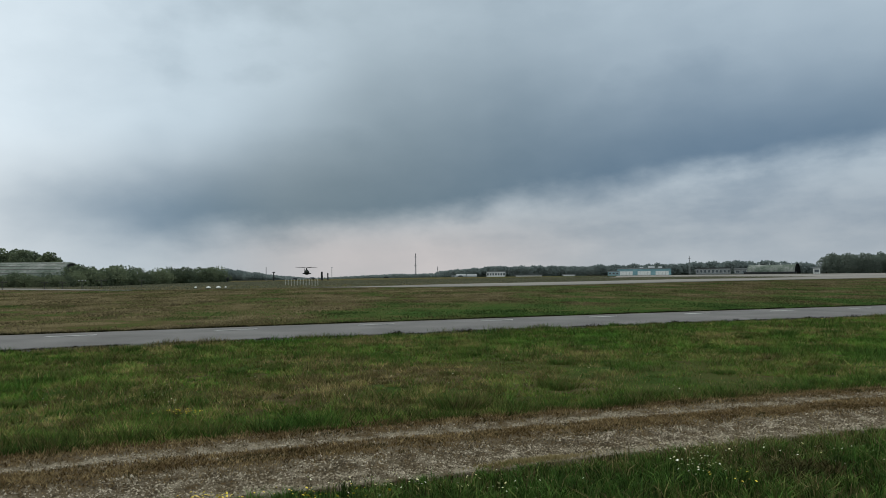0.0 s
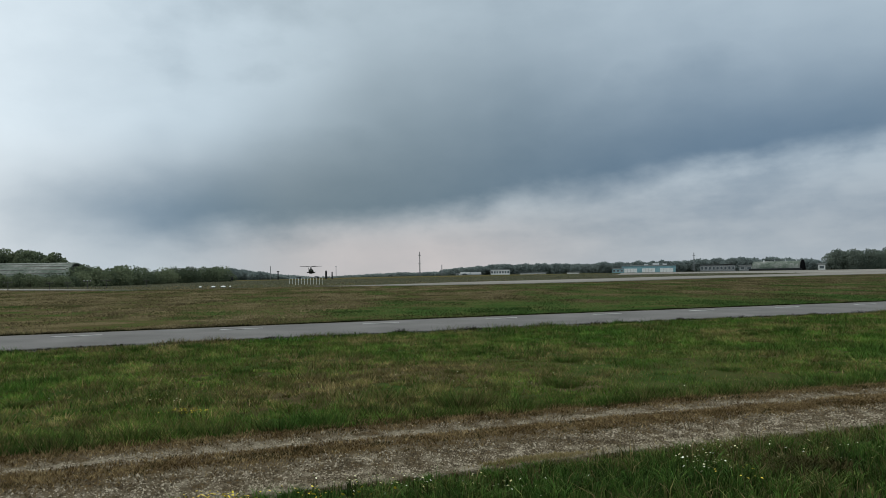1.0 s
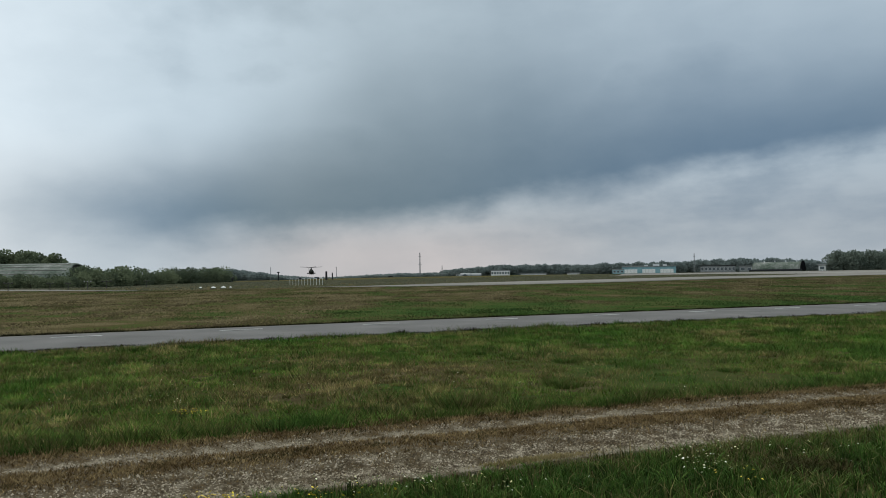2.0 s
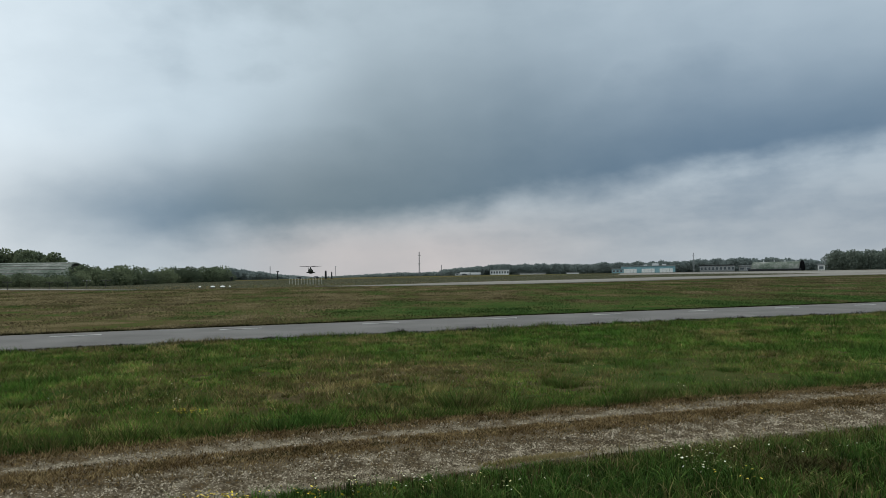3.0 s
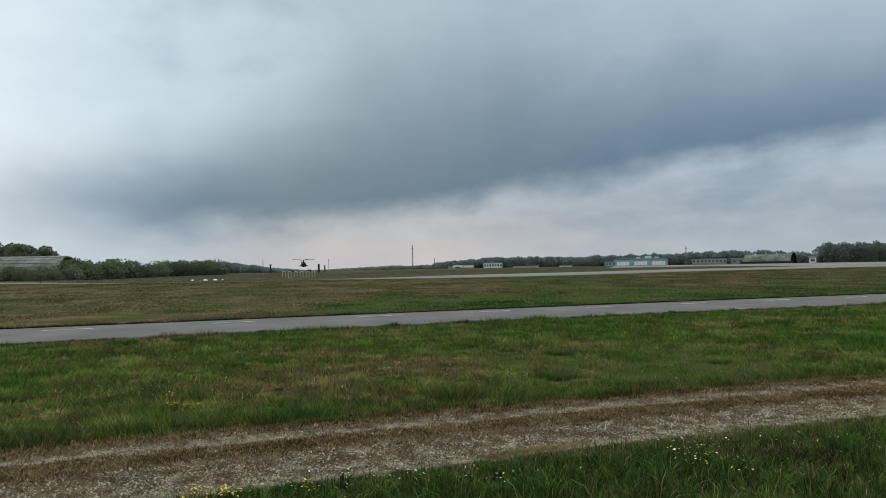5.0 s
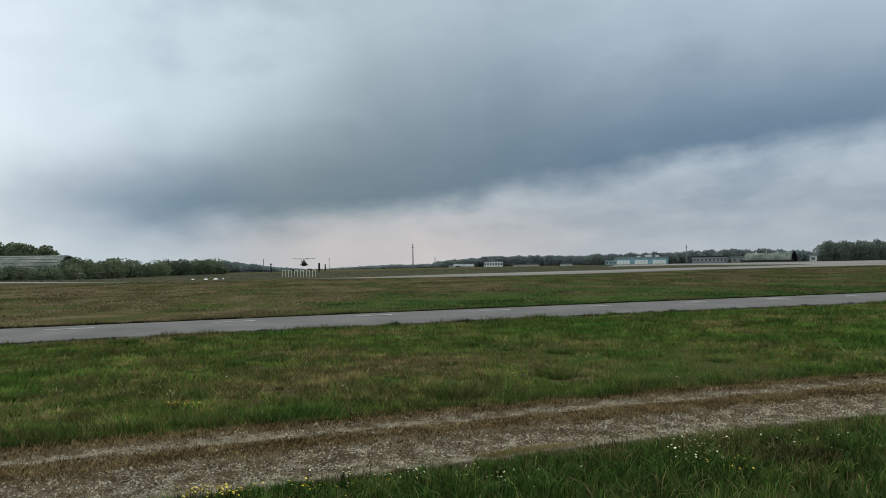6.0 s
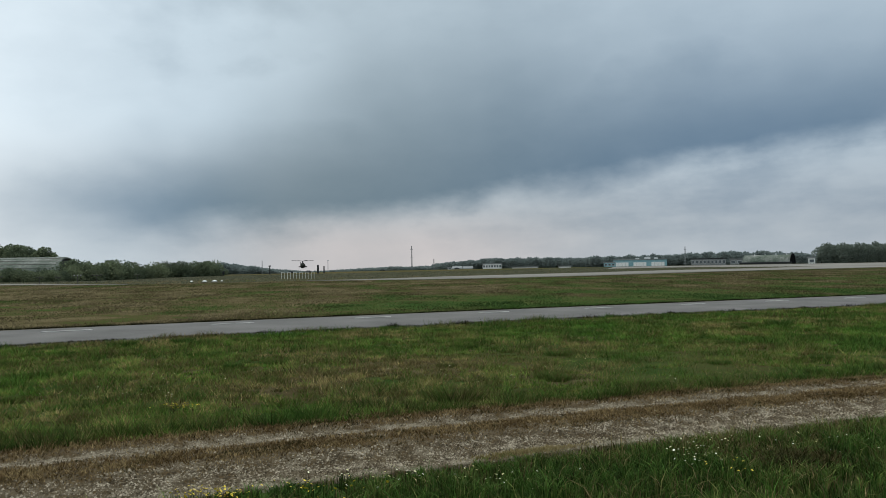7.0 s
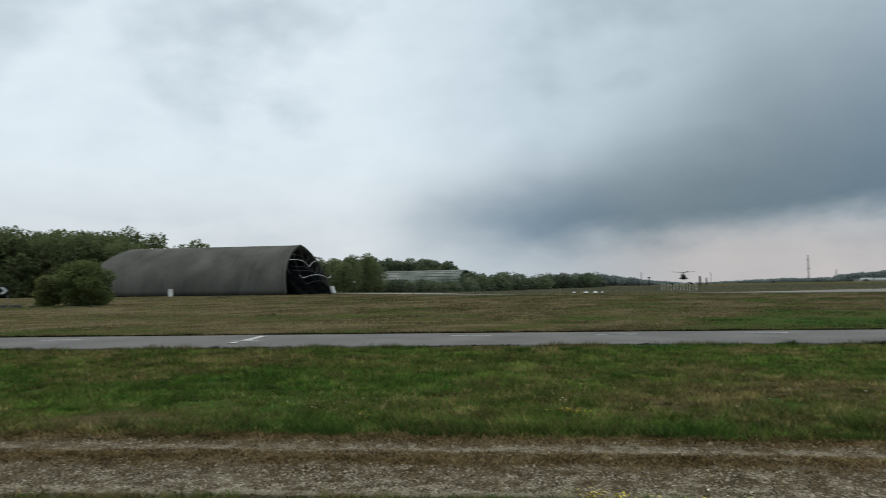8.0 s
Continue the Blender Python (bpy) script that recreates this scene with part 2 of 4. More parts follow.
M_BLUE = material("blue_grey_cladding", ((0.17, 0.31, 0.35), (0.24, 0.39, 0.43)), 0.3, 0.7, 0.0, 6.0, specular=0.1)
# glass base colour lightened with sky reflection and a little haze
M_GLASS = material("hazed_window_glass", ((0.06, 0.075, 0.085), (0.085, 0.105, 0.115)), 1.0, 0.15, 0.0, 5.0, specular=0.5)
M_BARK = material("bark", ((0.03, 0.025, 0.018), (0.07, 0.058, 0.043)), 3.0, 0.9, 0.02, 25.0)
M_LEAF = material("tree_leaves", ((0.058, 0.080, 0.027), (0.090, 0.116, 0.040), (0.126, 0.150, 0.056)), 0.25, 0.75, 0.0, 3.0, spread=0.3, island=0.4, object_random=0.3, specular=0.1, through_light=0.35)
M_LEAF_PALE = material("pale_bush_leaves", ((0.085, 0.100, 0.035), (0.125, 0.140, 0.052), (0.165, 0.175, 0.075)), 0.5, 0.75, 0.0, 3.0, spread=0.3, island=0.4, specular=0.1, through_light=0.4)
M_LEAF_DARK = material("dark_tree_leaves", ((0.090, 0.112, 0.052), (0.130, 0.156, 0.072), (0.175, 0.200, 0.096)), 0.25, 0.75, 0.0, 3.0, spread=0.3, island=0.3, object_random=0.3, specular=0.1, through_light=0.45)
# leaves of the farthest belts: haze of distance put into the colour as blue-grey
M_LEAF_HAZE_DEEP = material("deep_haze_leaves", ((0.155, 0.190, 0.185), (0.185, 0.222, 0.215), (0.215, 0.25, 0.24)), 0.03, 0.9, 0.0, 0.4, spread=0.4, island=0.2, specular=0.03, through_light=0.45)
# hedge and shelter trees: leaf green with a thin haze mixed into it
M_LEAF_HAZE_THIN = material("thin_haze_leaves", ((0.076, 0.098, 0.066), (0.108, 0.136, 0.084), (0.15, 0.178, 0.105)), 0.1, 0.85, 0.0, 1.0, spread=0.3, island=0.18, object_random=0.38, specular=0.05, through_light=0.4)
# the runway wood's green is paled to carry some distance haze
M_LEAF_HAZE_MID = material("mid_haze_leaves", ((0.115, 0.145, 0.122), (0.150, 0.182, 0.152), (0.190, 0.222, 0.185)), 0.1, 0.9, 0.0, 1.0, spread=0.3, island=0.25, object_random=0.2, specular=0.03, through_light=0.45)
M_YELLOW = material("yellow_petals", ((0.62, 0.46, 0.03), (0.75, 0.6, 0.06)), 5.0, 0.6, 0.0, 30.0, island=0.4)
M_PETAL = material("white_petals", ((0.52, 0.48, 0.20), (0.62, 0.60, 0.36), (0.7, 0.69, 0.55)), 5.0, 0.6, 0.0, 30.0, island=0.6)
M_OLIVE = material("olive_paint", ((0.012, 0.014, 0.011), (0.022, 0.025, 0.019)), 1.0, 0.8, 0.0, 12.0, specular=0.1)

# ---------------------------------------------------------------- building blocks


def part(name, bm, mat, parent=None, label=""):
    me = bpy.data.meshes.new(name)
    bm.normal_update()
    bm.to_mesh(me)
    bm.free()
    me.materials.append(mat)
    ob = new(name, me)
    if parent is not None:
        ob.parent = parent
    if label:
        ob["label"] = label
    return ob


def thing(name, x, y, z=0.0, turn=0.0, label="", category="", group="", kind=""):
    ob = new(name)
    ob.matrix_basis = pose(x, y, z, 0, 0, turn)
    return tagged(ob, label, category, group, kind)


def raw(name, verts, faces_flat, size, mat, parent=None, smooth=False):
    """A mesh from numpy arrays; every face has the same number of corners."""
    me = bpy.data.meshes.new(name)
    verts = np.asarray(verts, dtype=np.float32)
    flat = np.asarray(faces_flat, dtype=np.int32).ravel()
    n = len(flat) // size
    me.vertices.add(len(verts))
    me.vertices.foreach_set("co", verts.ravel())
    me.loops.add(len(flat))
    me.loops.foreach_set("vertex_index", flat)
    me.polygons.add(n)
    me.polygons.foreach_set("loop_start", np.arange(n, dtype=np.int32) * size)
    me.polygons.foreach_set("loop_total", np.full(n, size, dtype=np.int32))
    me.polygons.foreach_set("use_smooth", np.full(n, smooth, dtype=bool))
    me.update(calc_edges=True)
    me.materials.append(mat)
    ob = new(name, me)
    if parent is not None:
        ob.parent = parent
    return ob


def dryness(ob, values, name="dry"):
    at = ob.data.attributes.new(name, "FLOAT", "POINT")
    at.data.foreach_set("value", np.asarray(values, dtype=np.float32).ravel())


def box(bm, x0, y0, z0, x1, y1, z1, bevel=0.0):
    r = bmesh.ops.create_cube(bm, size=1, matrix=Matrix.Translation(((x0 + x1) / 2, (y0 + y1) / 2, (z0 + z1) / 2)) @ Matrix.Diagonal((abs(x1 - x0), abs(y1 - y0), abs(z1 - z0), 1)))
    if bevel:
        edges = list({e for v in r["verts"] for e in v.link_edges})
        bmesh.ops.bevel(bm, geom=edges, offset=bevel, segments=2, affect="EDGES", profile=0.5)
    return bm


def rod(bm, a, b, r0, r1=None, sides=8):
    a, b = Vector(a), Vector(b)
    d = b - a
    q = d.to_track_quat("Z", "Y").to_matrix().to_4x4()
    bmesh.ops.create_cone(bm, cap_ends=True, segments=sides, radius1=r0, radius2=r0 if r1 is None else r1, depth=d.length, matrix=Matrix.Translation((a + b) / 2) @ q)
    return bm


def rise(x, y):
    """Height of the ground: level near the road, swelling slightly towards the runway."""
    d = np.hypot(x, y)
    turn = np.degrees(np.arctan2(-np.asarray(x, dtype=float), y))

    def ease(v, a, b):
        t = np.clip((v - a) / (b - a), 0, 1)
        return t * t * (3 - 2 * t)

    dip = np.exp(-((turn - 25.0) / 7.0) ** 2) * ease(d, 130, 190)
    lift = ease(d, 200, 380) * ease(-turn, -15, 4) * ease(turn, -75, -45)
    return 0.6 * ease(d, 40, 130) - 0.55 * dip + 0.95 * lift


def polar(azimuth, distance):
    a = radians(azimuth)
    x, y = -distance * math.sin(a), distance * math.cos(a)
    return x, y, float(rise(x, y))


rng = np.random.default_rng(11)
LATTICE = rng.random((256, 256))


def patch(x, y, size):
    """Smooth value noise, 0 to 1, at the given patch size in metres."""
    x, y = np.asarray(x), np.asarray(y)
    u, v = (0.83 * x - 0.56 * y) / size + 91.3, (0.56 * x + 0.83 * y) / size + 47.7
    i, j = np.floor(u).astype(int), np.floor(v).astype(int)
    f, g = u - i, v - j
    f, g = f * f * (3 - 2 * f), g * g * (3 - 2 * g)
    L = LATTICE
    return (L[i % 256, j % 256] * (1 - f) + L[(i + 1) % 256, j % 256] * f) * (1 - g) + (L[i % 256, (j + 1) % 256] * (1 - f) + L[(i + 1) % 256, (j + 1) % 256] * f) * g


def bend(x, base, slope, curve, lo, hi):
    """A gently curved line y(x), straight beyond lo and hi."""
    x = np.asarray(x, dtype=float)
    c = np.clip(x, lo, hi)
    return base + slope * c + curve * c * c + (slope + 2 * curve * c) * (x - c)


def road_near(x):
    return bend(x, 22.3, 0.405, -0.0020, -28, 12)


def road_far(x):
    return bend(x, 29.0, 0.424, -0.0010, -28, 24)


def track_far(x):
    return bend(x, 8.72, 0.36, -0.004, -10, 8)


def track_near(x):
    return bend(x, 6.35, 0.385, -0.005, -8, 6)


def sward(x, y):
    """How dry the grass is (-0.5 lush to 0.5 straw): green along the track and the road, browner in between and to the west."""
    near = np.clip((y - track_far(x)) / (road_near(x) - track_far(x)), -1, 2)
    d = 0.24 * (patch(x, y, 4.5) - 0.5) + 0.42 * (patch(x, y, 1.1) - 0.5) + 0.18 * (patch(x, y * 2.5, 9.0) - 0.5)
    middle = np.exp(-((near - 0.34) / 0.22) ** 2)
    d = d + np.where((near > 0) & (near < 1), 0.42 * middle * np.clip(1.2 - np.abs(x + 1.8) / 3.5, -0.35, 1) - 0.14, 0.0)
    d = d - 0.10 * (near <= 0) + 0.11 * np.clip((-4.5 - x) / 4, 0, 1) * (near > 0)
    turn = np.degrees(np.arctan2(-x, y))
    beyond = 0.03 + 0.28 * np.clip((turn - 2.0) / 20.0, -0.6, 1) + 0.45 * (patch(x * 0.45, y, 7.0) - 0.5) + 0.75 * (patch(x * 0.6, y * 0.14, 1.1) - 0.5)
    beyond = beyond + 0.26 * np.clip((y - road_far(x) - 8) / 25, 0, 1) * np.clip((14 - turn) / 10, 0, 1)
    beyond = beyond - 0.30 * np.exp(-np.clip(y - road_far(x), 0, None) / 9.0) * np.clip((16 - turn) / 12, 0, 1)
    past = np.clip((np.hypot(x, y) - 118 - 0.5 * np.clip(x, 0, 200)) / 25, 0, 1)
    beyond = beyond * (1 - past) + (0.16 + 0.4 * (beyond - 0.1)) * past
    return np.where(near >= 1, 0.5 * d + beyond, d)


# ---------------------------------------------------------------- ground, road, track, runway
def ground():
    radii = np.concatenate([np.linspace(0.002, 40, 61), np.geomspace(41, 4500, 70)])
    n = 144
    ang = np.linspace(0, 2 * np.pi, n, endpoint=False)
    x, y = (radii[:, None] * np.cos(ang)).ravel(), (radii[:, None] * np.sin(ang)).ravel()
    x, y = x + 0.31, y - 0.23
    inside = (y > road_near(x) - 0.6) & (y < road_far(x) + 0.6) | (y > track_near(x) - 0.5) & (y < track_far(x) + 0.5)
    z = rise(x, y) + np.where(inside, 0, 0.05 * (patch(x, y, 1.7) - 0.5) + 0.06 * (patch(x, y, 5.0) - 0.5)) * (np.hypot(x, y) < 60)
    z -= 0.05
    verts = np.stack([x, y, z], 1)
    k = np.arange(len(radii) - 1)[:, None] * n
    i, j = np.arange(n), (np.arange(n) + 1) % n
    quads = np.stack([k + i, k + n + i, k + n + j, k + j], -1).reshape(-1, 4)
    ob = raw("ground", verts, quads, 4, M_GROUND, smooth=True)
    dryness(ob, sward(verts[:, 0], verts[:, 1]))
    dryness(ob, 0.15 * np.clip((verts[:, 1] - road_far(verts[:, 0])) / 5, 0, 1), "tone")
    tagged(ob, "flat airfield grassland with green and brown patches", "ground", kind="structure")


def strip(name, near, far, x0, x1, steps, across, z0, crown, mat, label, category, skirt=0.1, wear=None):
    """A ribbon of ground between two lines y(x), with a slight crown and a buried skirt."""
    xs = np.linspace(x0, x1, steps)
    rows = []
    for k in range(across + 1):
        f = k / across
        ys = near(xs) * (1 - f) + far(xs) * f
        rows.append(np.stack([xs, ys, rise(xs, ys) + z0 + crown(f, xs, ys)], 1))
    first, last = rows[0].copy(), rows[-1].copy()
    first[:, 2] -= skirt
    last[:, 2] -= skirt
    rows = np.array([first, *rows, last])
    idx = np.arange(rows.shape[0] * steps).reshape(rows.shape[0], steps)
    q = np.stack([idx[:-1, :-1], idx[:-1, 1:], idx[1:, 1:], idx[1:, :-1]], -1).reshape(-1, 4)
    ob = raw(name, rows.reshape(-1, 3), q, 4, mat, smooth=True)
    f = np.concatenate([[0], np.linspace(0, 1, across + 1), [1]])
    dryness(ob, np.repeat(wear(f), steps) if wear else np.zeros(rows.shape[0] * steps))
    return tagged(ob, label, category, kind="structure")


ground()
road = strip("road", road_near, road_far, -160, 180, 220, 8, -0.02, lambda f, x, y: 0.05 * (1 - (2 * f - 1) ** 2), M_ASPHALT, "grey asphalt perimeter road with dashed centre line", "road")
RUTS = lambda f, x, y: 0.03 * np.exp(-((f - 0.5) / 0.16) ** 2) - 0.025 * (np.exp(-((f - 0.2) / 0.1) ** 2) + np.exp(-((f - 0.79) / 0.08) ** 2)) + 0.02 * (patch(x, y, 0.5) - 0.5)
track = strip("gravel_track", track_near, track_far, -60, 60, 500, 40, -0.015, RUTS, M_TRACK, "stony gravel track with two pale wheel ruts", "track", wear=lambda f: 0.27 * np.exp(-((f - 0.78) / 0.08) ** 2) - 0.03 * np.exp(-((f - 0.25) / 0.14) ** 2) + 0.3 * np.exp(-((f - 0.06) / 0.06) ** 2) - 0.24 * np.exp(-((f - 0.53) / 0.1) ** 2) - 0.24 * np.exp(-((f - 0.96) / 0.07) ** 2))


def ease(v, a, b):
    t = np.clip((np.asarray(v, dtype=float) - a) / (b - a), 0, 1)
    return t * t * (3 - 2 * t)


def apron_near(x):
    return bend(x, 87.0, 0.08, 0.0048, -55, 75)


def apron_far(x):
    wide = bend(x, 98.0, 0.25, 0.009, -30, 80) - apron_near(x)
    return apron_near(x) + 0.75 * wide * ease(-np.asarray(x, dtype=float), 36, 62)


def taxi_near(x):
    return bend(x, 97.2, 0.03, 0.0105, -14, 36)


def taxi_far(x):
    wide = bend(x, 112.3, 0.55, 0.0115, -14, 36) - taxi_near(x)
    return taxi_near(x) + np.minimum(wide, 45.0) * ease(x, -17, 2)


def runway_near(x):
    return 262.0 - 66.0 * ease(x, 90, 122) + 0.0 * np.asarray(x)


def runway_far(x):
    return runway_near(x) + (340.0 - 0.3 * np.clip(np.asarray(x, dtype=float) - 80, 0, 200) - runway_near(x)) * ease(x, 58, 85)


def field_end(x):
    """Where the rough grass ends: at the shelter's apron in the west, at the taxiway in the east."""
    f = ease(x, -40, -14)
    return apron_near(x) * (1 - f) + taxi_near(x) * f


FLAT = lambda f, x, y: 0 * x
strip("apron", apron_near, apron_far, -79, -37, 40, 6, 0.04, FLAT, M_CONCRETE, "pale grey concrete apron before the aircraft shelter", "apron")
strip("taxiway", taxi_near, taxi_far, -17, 190, 120, 6, 0.04, FLAT, M_CONCRETE, "pale grey concrete taxiway across the airfield", "taxiway")
strip("runway", runway_near, runway_far, 58, 420, 120, 8, 0.055, FLAT, M_CONCRETE, "broad pale concrete runway beyond the taxiway", "runway")


def road_markings():
    def quad(name, pts):
        bm = bmesh.new()
        vs = [bm.verts.new((x, y, 0.044)) for x, y in pts]
        f = bm.faces.new(vs)
        r = bmesh.ops.extrude_face_region(bm, geom=[f])
        for v in r["geom"]:
            if isinstance(v, bmesh.types.BMVert):
                v.co.z -= 0.02
        bmesh.ops.recalc_face_normals(bm, faces=bm.faces)
        part(name, bm, M_PAINT, road)

    def centre(x):
        return bend(x, 26.75, 0.425, -0.0018, -28, 20)

    starts = [-23.6 - 4.3 * k for k in range(9)] + [-2.75 + 4.3 * k for k in range(-2, 17)]
    for x in starts:
        a, b = (x, float(centre(x))), (x + 1.2, float(centre(x + 1.2)))
        w = 0.075
        quad("lane_dash", ((a[0], a[1] - w), (b[0], b[1] - w), (b[0], b[1] + w), (a[0], a[1] + w)))
    # worn diagonal stripe in two pieces
    quad("diagonal_stripe", ((-16.32, 16.75), (-16.1, 16.85), (-16.35, 17.35), (-16.5, 17.28)))
    quad("diagonal_stripe", ((-16.62, 17.6), (-16.38, 17.72), (-17.4, 19.75), (-17.6, 19.65)))
    quad("stripe_bar", ((-16.9, 17.47), (-16.1, 17.82), (-16.13, 17.92), (-16.93, 17.57)))


road_markings()
edge_line = strip("road_edge_line", lambda x: road_far(x) - 0.22, lambda x: road_far(x) - 0.10, -60, 60, 120, 1, -0.006, lambda f, x, y: 0 * x, M_CONCRETE, "", "")
edge_line.parent = road


# ---------------------------------------------------------------- grass, stones, flowers
def blades(name, x, y, z, h, w, mat, label, lean=0.35, bent=False, shift=0.0, tone=None, out=None):
    n = len(x)
    a = rng.random(n) * 2 * np.pi
    la, lm = rng.random(n) * 2 * np.pi, lean * h * (0.3 + rng.random(n))
    dx, dy = np.cos(a) * w / 2, np.sin(a) * w / 2
    tx, ty = np.cos(la) * lm, np.sin(la) * lm
    if out is not None:
        tx, ty = tx * 0.5 + out[0], ty * 0.5 + out[1]
    tone = rng.random(n) if tone is None else tone
    if bent:
        v = np.stack([
            np.stack([x - dx, y - dy, z - 0.03 + 0 * h], 1), np.stack([x + dx, y + dy, z - 0.03 + 0 * h], 1),
            np.stack([x + tx * 0.3 + dx * 0.8, y + ty * 0.3 + dy * 0.8, z + h * 0.6], 1), np.stack([x + tx * 0.3 - dx * 0.8, y + ty * 0.3 - dy * 0.8, z + h * 0.6], 1),
            np.stack([x + tx, y + ty, z + h * (0.95 + 0 * h)], 1)], 1).reshape(-1, 3)
        k = np.arange(n)[:, None] * 5
        f = np.concatenate([k + [0, 1, 2], k + [0, 2, 3], k + [3, 2, 4]], 1)
    else:
        v = np.stack([np.stack([x - dx, y - dy, z - 0.02], 1), np.stack([x + dx, y + dy, z - 0.02], 1), np.stack([x + tx, y + ty, z + h], 1)], 1).reshape(-1, 3)
        f = np.arange(n * 3)
    ob = raw(name, v, f, 3, mat)
    dryness(ob, np.repeat(sward(x, y) + shift, len(v) // n))
    dryness(ob, np.repeat(tone, len(v) // n), "tone")
    return tagged(ob, label, "grass", kind="stuff")


def scatter(n, x0, x1, near, far, power=1.0):
    x = rng.uniform(x0, x1, n)
    f = rng.random(n) ** power
    y = near(x) * (1 - f) + far(x) * f
    return x, y


def meadow_grass():
    # low sward filling the ground
    x, y = scatter(420000, -34, 27, track_far, road_near, 1.3)
    edge = np.minimum(y - track_far(x), road_near(x) - y)
    lump = patch(x, y, 0.32)
    keep = rng.random(len(x)) < (0.25 + 0.75 * np.clip(edge / 0.5, 0, 1)) * np.clip(2.2 * lump - 0.3, 0.1, 1)
    x, y, lump = x[keep], y[keep], lump[keep]
    h = (0.02 + 0.05 * lump) * (0.4 + 0.9 * rng.random(len(x)))
    blades("meadow_grass", x, y, -0.035 + 0.03 * lump, h, 0.004 + 0.0009 * np.hypot(x, y), M_GRASS, "rough meadow grass with brown seed heads", 1.3, tone=0.35 * rng.random(len(x)) + 0.5 * patch(x, y, 0.45) ** 1.5)
    # tussocks: blades fan out from each centre, every tussock with its own colour
    n, m = 16500, 33
    cx, cy = scatter(n, -34, 27, lambda x: track_far(x) + np.where(x < -0.5, 0.34, 0.18), lambda x: road_near(x) - 0.1, 1.35)
    big = rng.random(n) ** 2.2
    size = (0.045 + 0.10 * big) * (0.6 + 0.8 * patch(cx, cy, 2.2))
    hue, light = rng.normal(0, 0.22, n), np.clip(rng.normal(0.48, 0.26, n) + 0.9 * (patch(cx, cy, 0.45) - 0.5) - 0.3 * (rng.random(n) < 0.12), 0, 1)
    k = np.repeat(np.arange(n), m)
    r, a = np.sqrt(rng.random(n * m)) * size[k], rng.random(n * m) * 2 * np.pi
    x, y = cx[k] + r * np.cos(a) * 1.2, cy[k] + r * np.sin(a)
    h = 0.72 * size[k] * (0.5 + 0.9 * rng.random(n * m)) * (1.1 - 0.5 * r / size[k])
    fan = (0.6 + 1.2 * rng.random(n * m)) * h
    blades("meadow_tussocks", x, y, -0.03 + 0 * x, h, 0.004 + 0.0007 * np.hypot(x, y), M_GRASS, "grass tussocks of mixed green and straw colour", 1.0, shift=hue[k], tone=np.clip(light[k] + 0.35 * (rng.random(n * m) - 0.5), 0, 1), out=(np.cos(a) * fan, np.sin(a) * fan))
    # pale seed stalks
    n = 60000
    sx, sy = scatter(n, -34, 27, track_far, road_near, 1.3)
    ok = rng.random(n) < np.clip(sward(sx, sy) * 1.6 + 0.55, 0.15, 1) * patch(sx, sy, 0.8)
    sx, sy = sx[ok], sy[ok]
    blades("seed_stalks", sx, sy, -0.03 + 0 * sx, 0.045 + 0.065 * rng.random(len(sx)), 0.003 + 0.0007 * np.hypot(sx, sy), M_GRASS, "pale dry seed stalks standing over the meadow", 0.9, shift=0.6)
    # taller tufts
    n = 1500
    cx, cy = scatter(n, -34, 27, lambda x: track_far(x) + 0.1, road_near, 1.2)
    size = 0.07 + 0.16 * rng.random(n) ** 3
    k = rng.integers(0, n, 80000)
    r, a = np.sqrt(rng.random(80000)) * size[k] * 1.2, rng.random(80000) * 2 * np.pi
    x, y = cx[k] + r * np.cos(a) * 1.5, cy[k] + r * np.sin(a)
    ok = (y > track_far(x)) & (y < road_near(x))
    x, y, s = x[ok], y[ok], size[k][ok]
    blades("grass_tufts", x, y, -0.03 + 0 * x, s * (0.5 + 0.8 * rng.random(len(x))), 0.004 + 0.0007 * np.hypot(x, y), M_VERGE, "taller green grass tufts in the meadow", 0.9, shift=-0.22)
    # dark single clumps of coarse grass
    spots = [(0.23, 9.75, 0.26), (2.33, 14.2, 0.16), (-7.4, 17.8, 0.22), (-6.2, 18.4, 0.16), (9.5, 20.6, 0.24), (3.0, 10.4, 0.14)]
    ex, ey = scatter(40, -20, 16, lambda x: track_far(x) + 0.3, lambda x: road_near(x) - 0.3, 1.0)
    spots += [(float(p), float(q), 0.07 + 0.09 * float(rng.random())) for p, q in zip(ex, ey)]
    px, py, pr = (np.repeat(np.array(c), 420) for c in zip(*spots))
    r, a = np.sqrt(rng.random(len(px))) * pr, rng.random(len(px)) * 2 * np.pi
    h = pr * (0.35 + 0.5 * rng.random(len(px)))
    blades("coarse_grass_clumps", px + 1.5 * r * np.cos(a), py + r * np.sin(a), -0.03 + 0 * px, h, 0.010 + 0.0004 * py, M_VERGE, "dark green clumps of coarse grass", 0.8, shift=-0.35, tone=0.18 + 0.55 * rng.random(len(px)), out=(np.cos(a) * h * 0.8, np.sin(a) * h * 0.8))
    # lush tufts along the far edge of the track, thicker eastward
    n, m = 620, 60
    cx = rng.uniform(-13, 13, n)
    cy = track_far(cx) + 0.12 + 0.75 * rng.random(n) ** 1.6
    ok = rng.random(n) < (0.25 + 0.9 * patch(cx, cy, 0.6)) * np.clip((cx + 9) / 7, 0.3, 1)
    cx, cy = cx[ok], cy[ok]
    n = len(cx)
    size = 0.07 + 0.12 * rng.random(n) ** 1.5
    hue, light = rng.normal(-0.16, 0.10, n), np.clip(rng.normal(0.36, 0.2, n), 0, 1)
    k = np.repeat(np.arange(n), m)
    r, a = np.sqrt(rng.random(n * m)) * size[k], rng.random(n * m) * 2 * np.pi
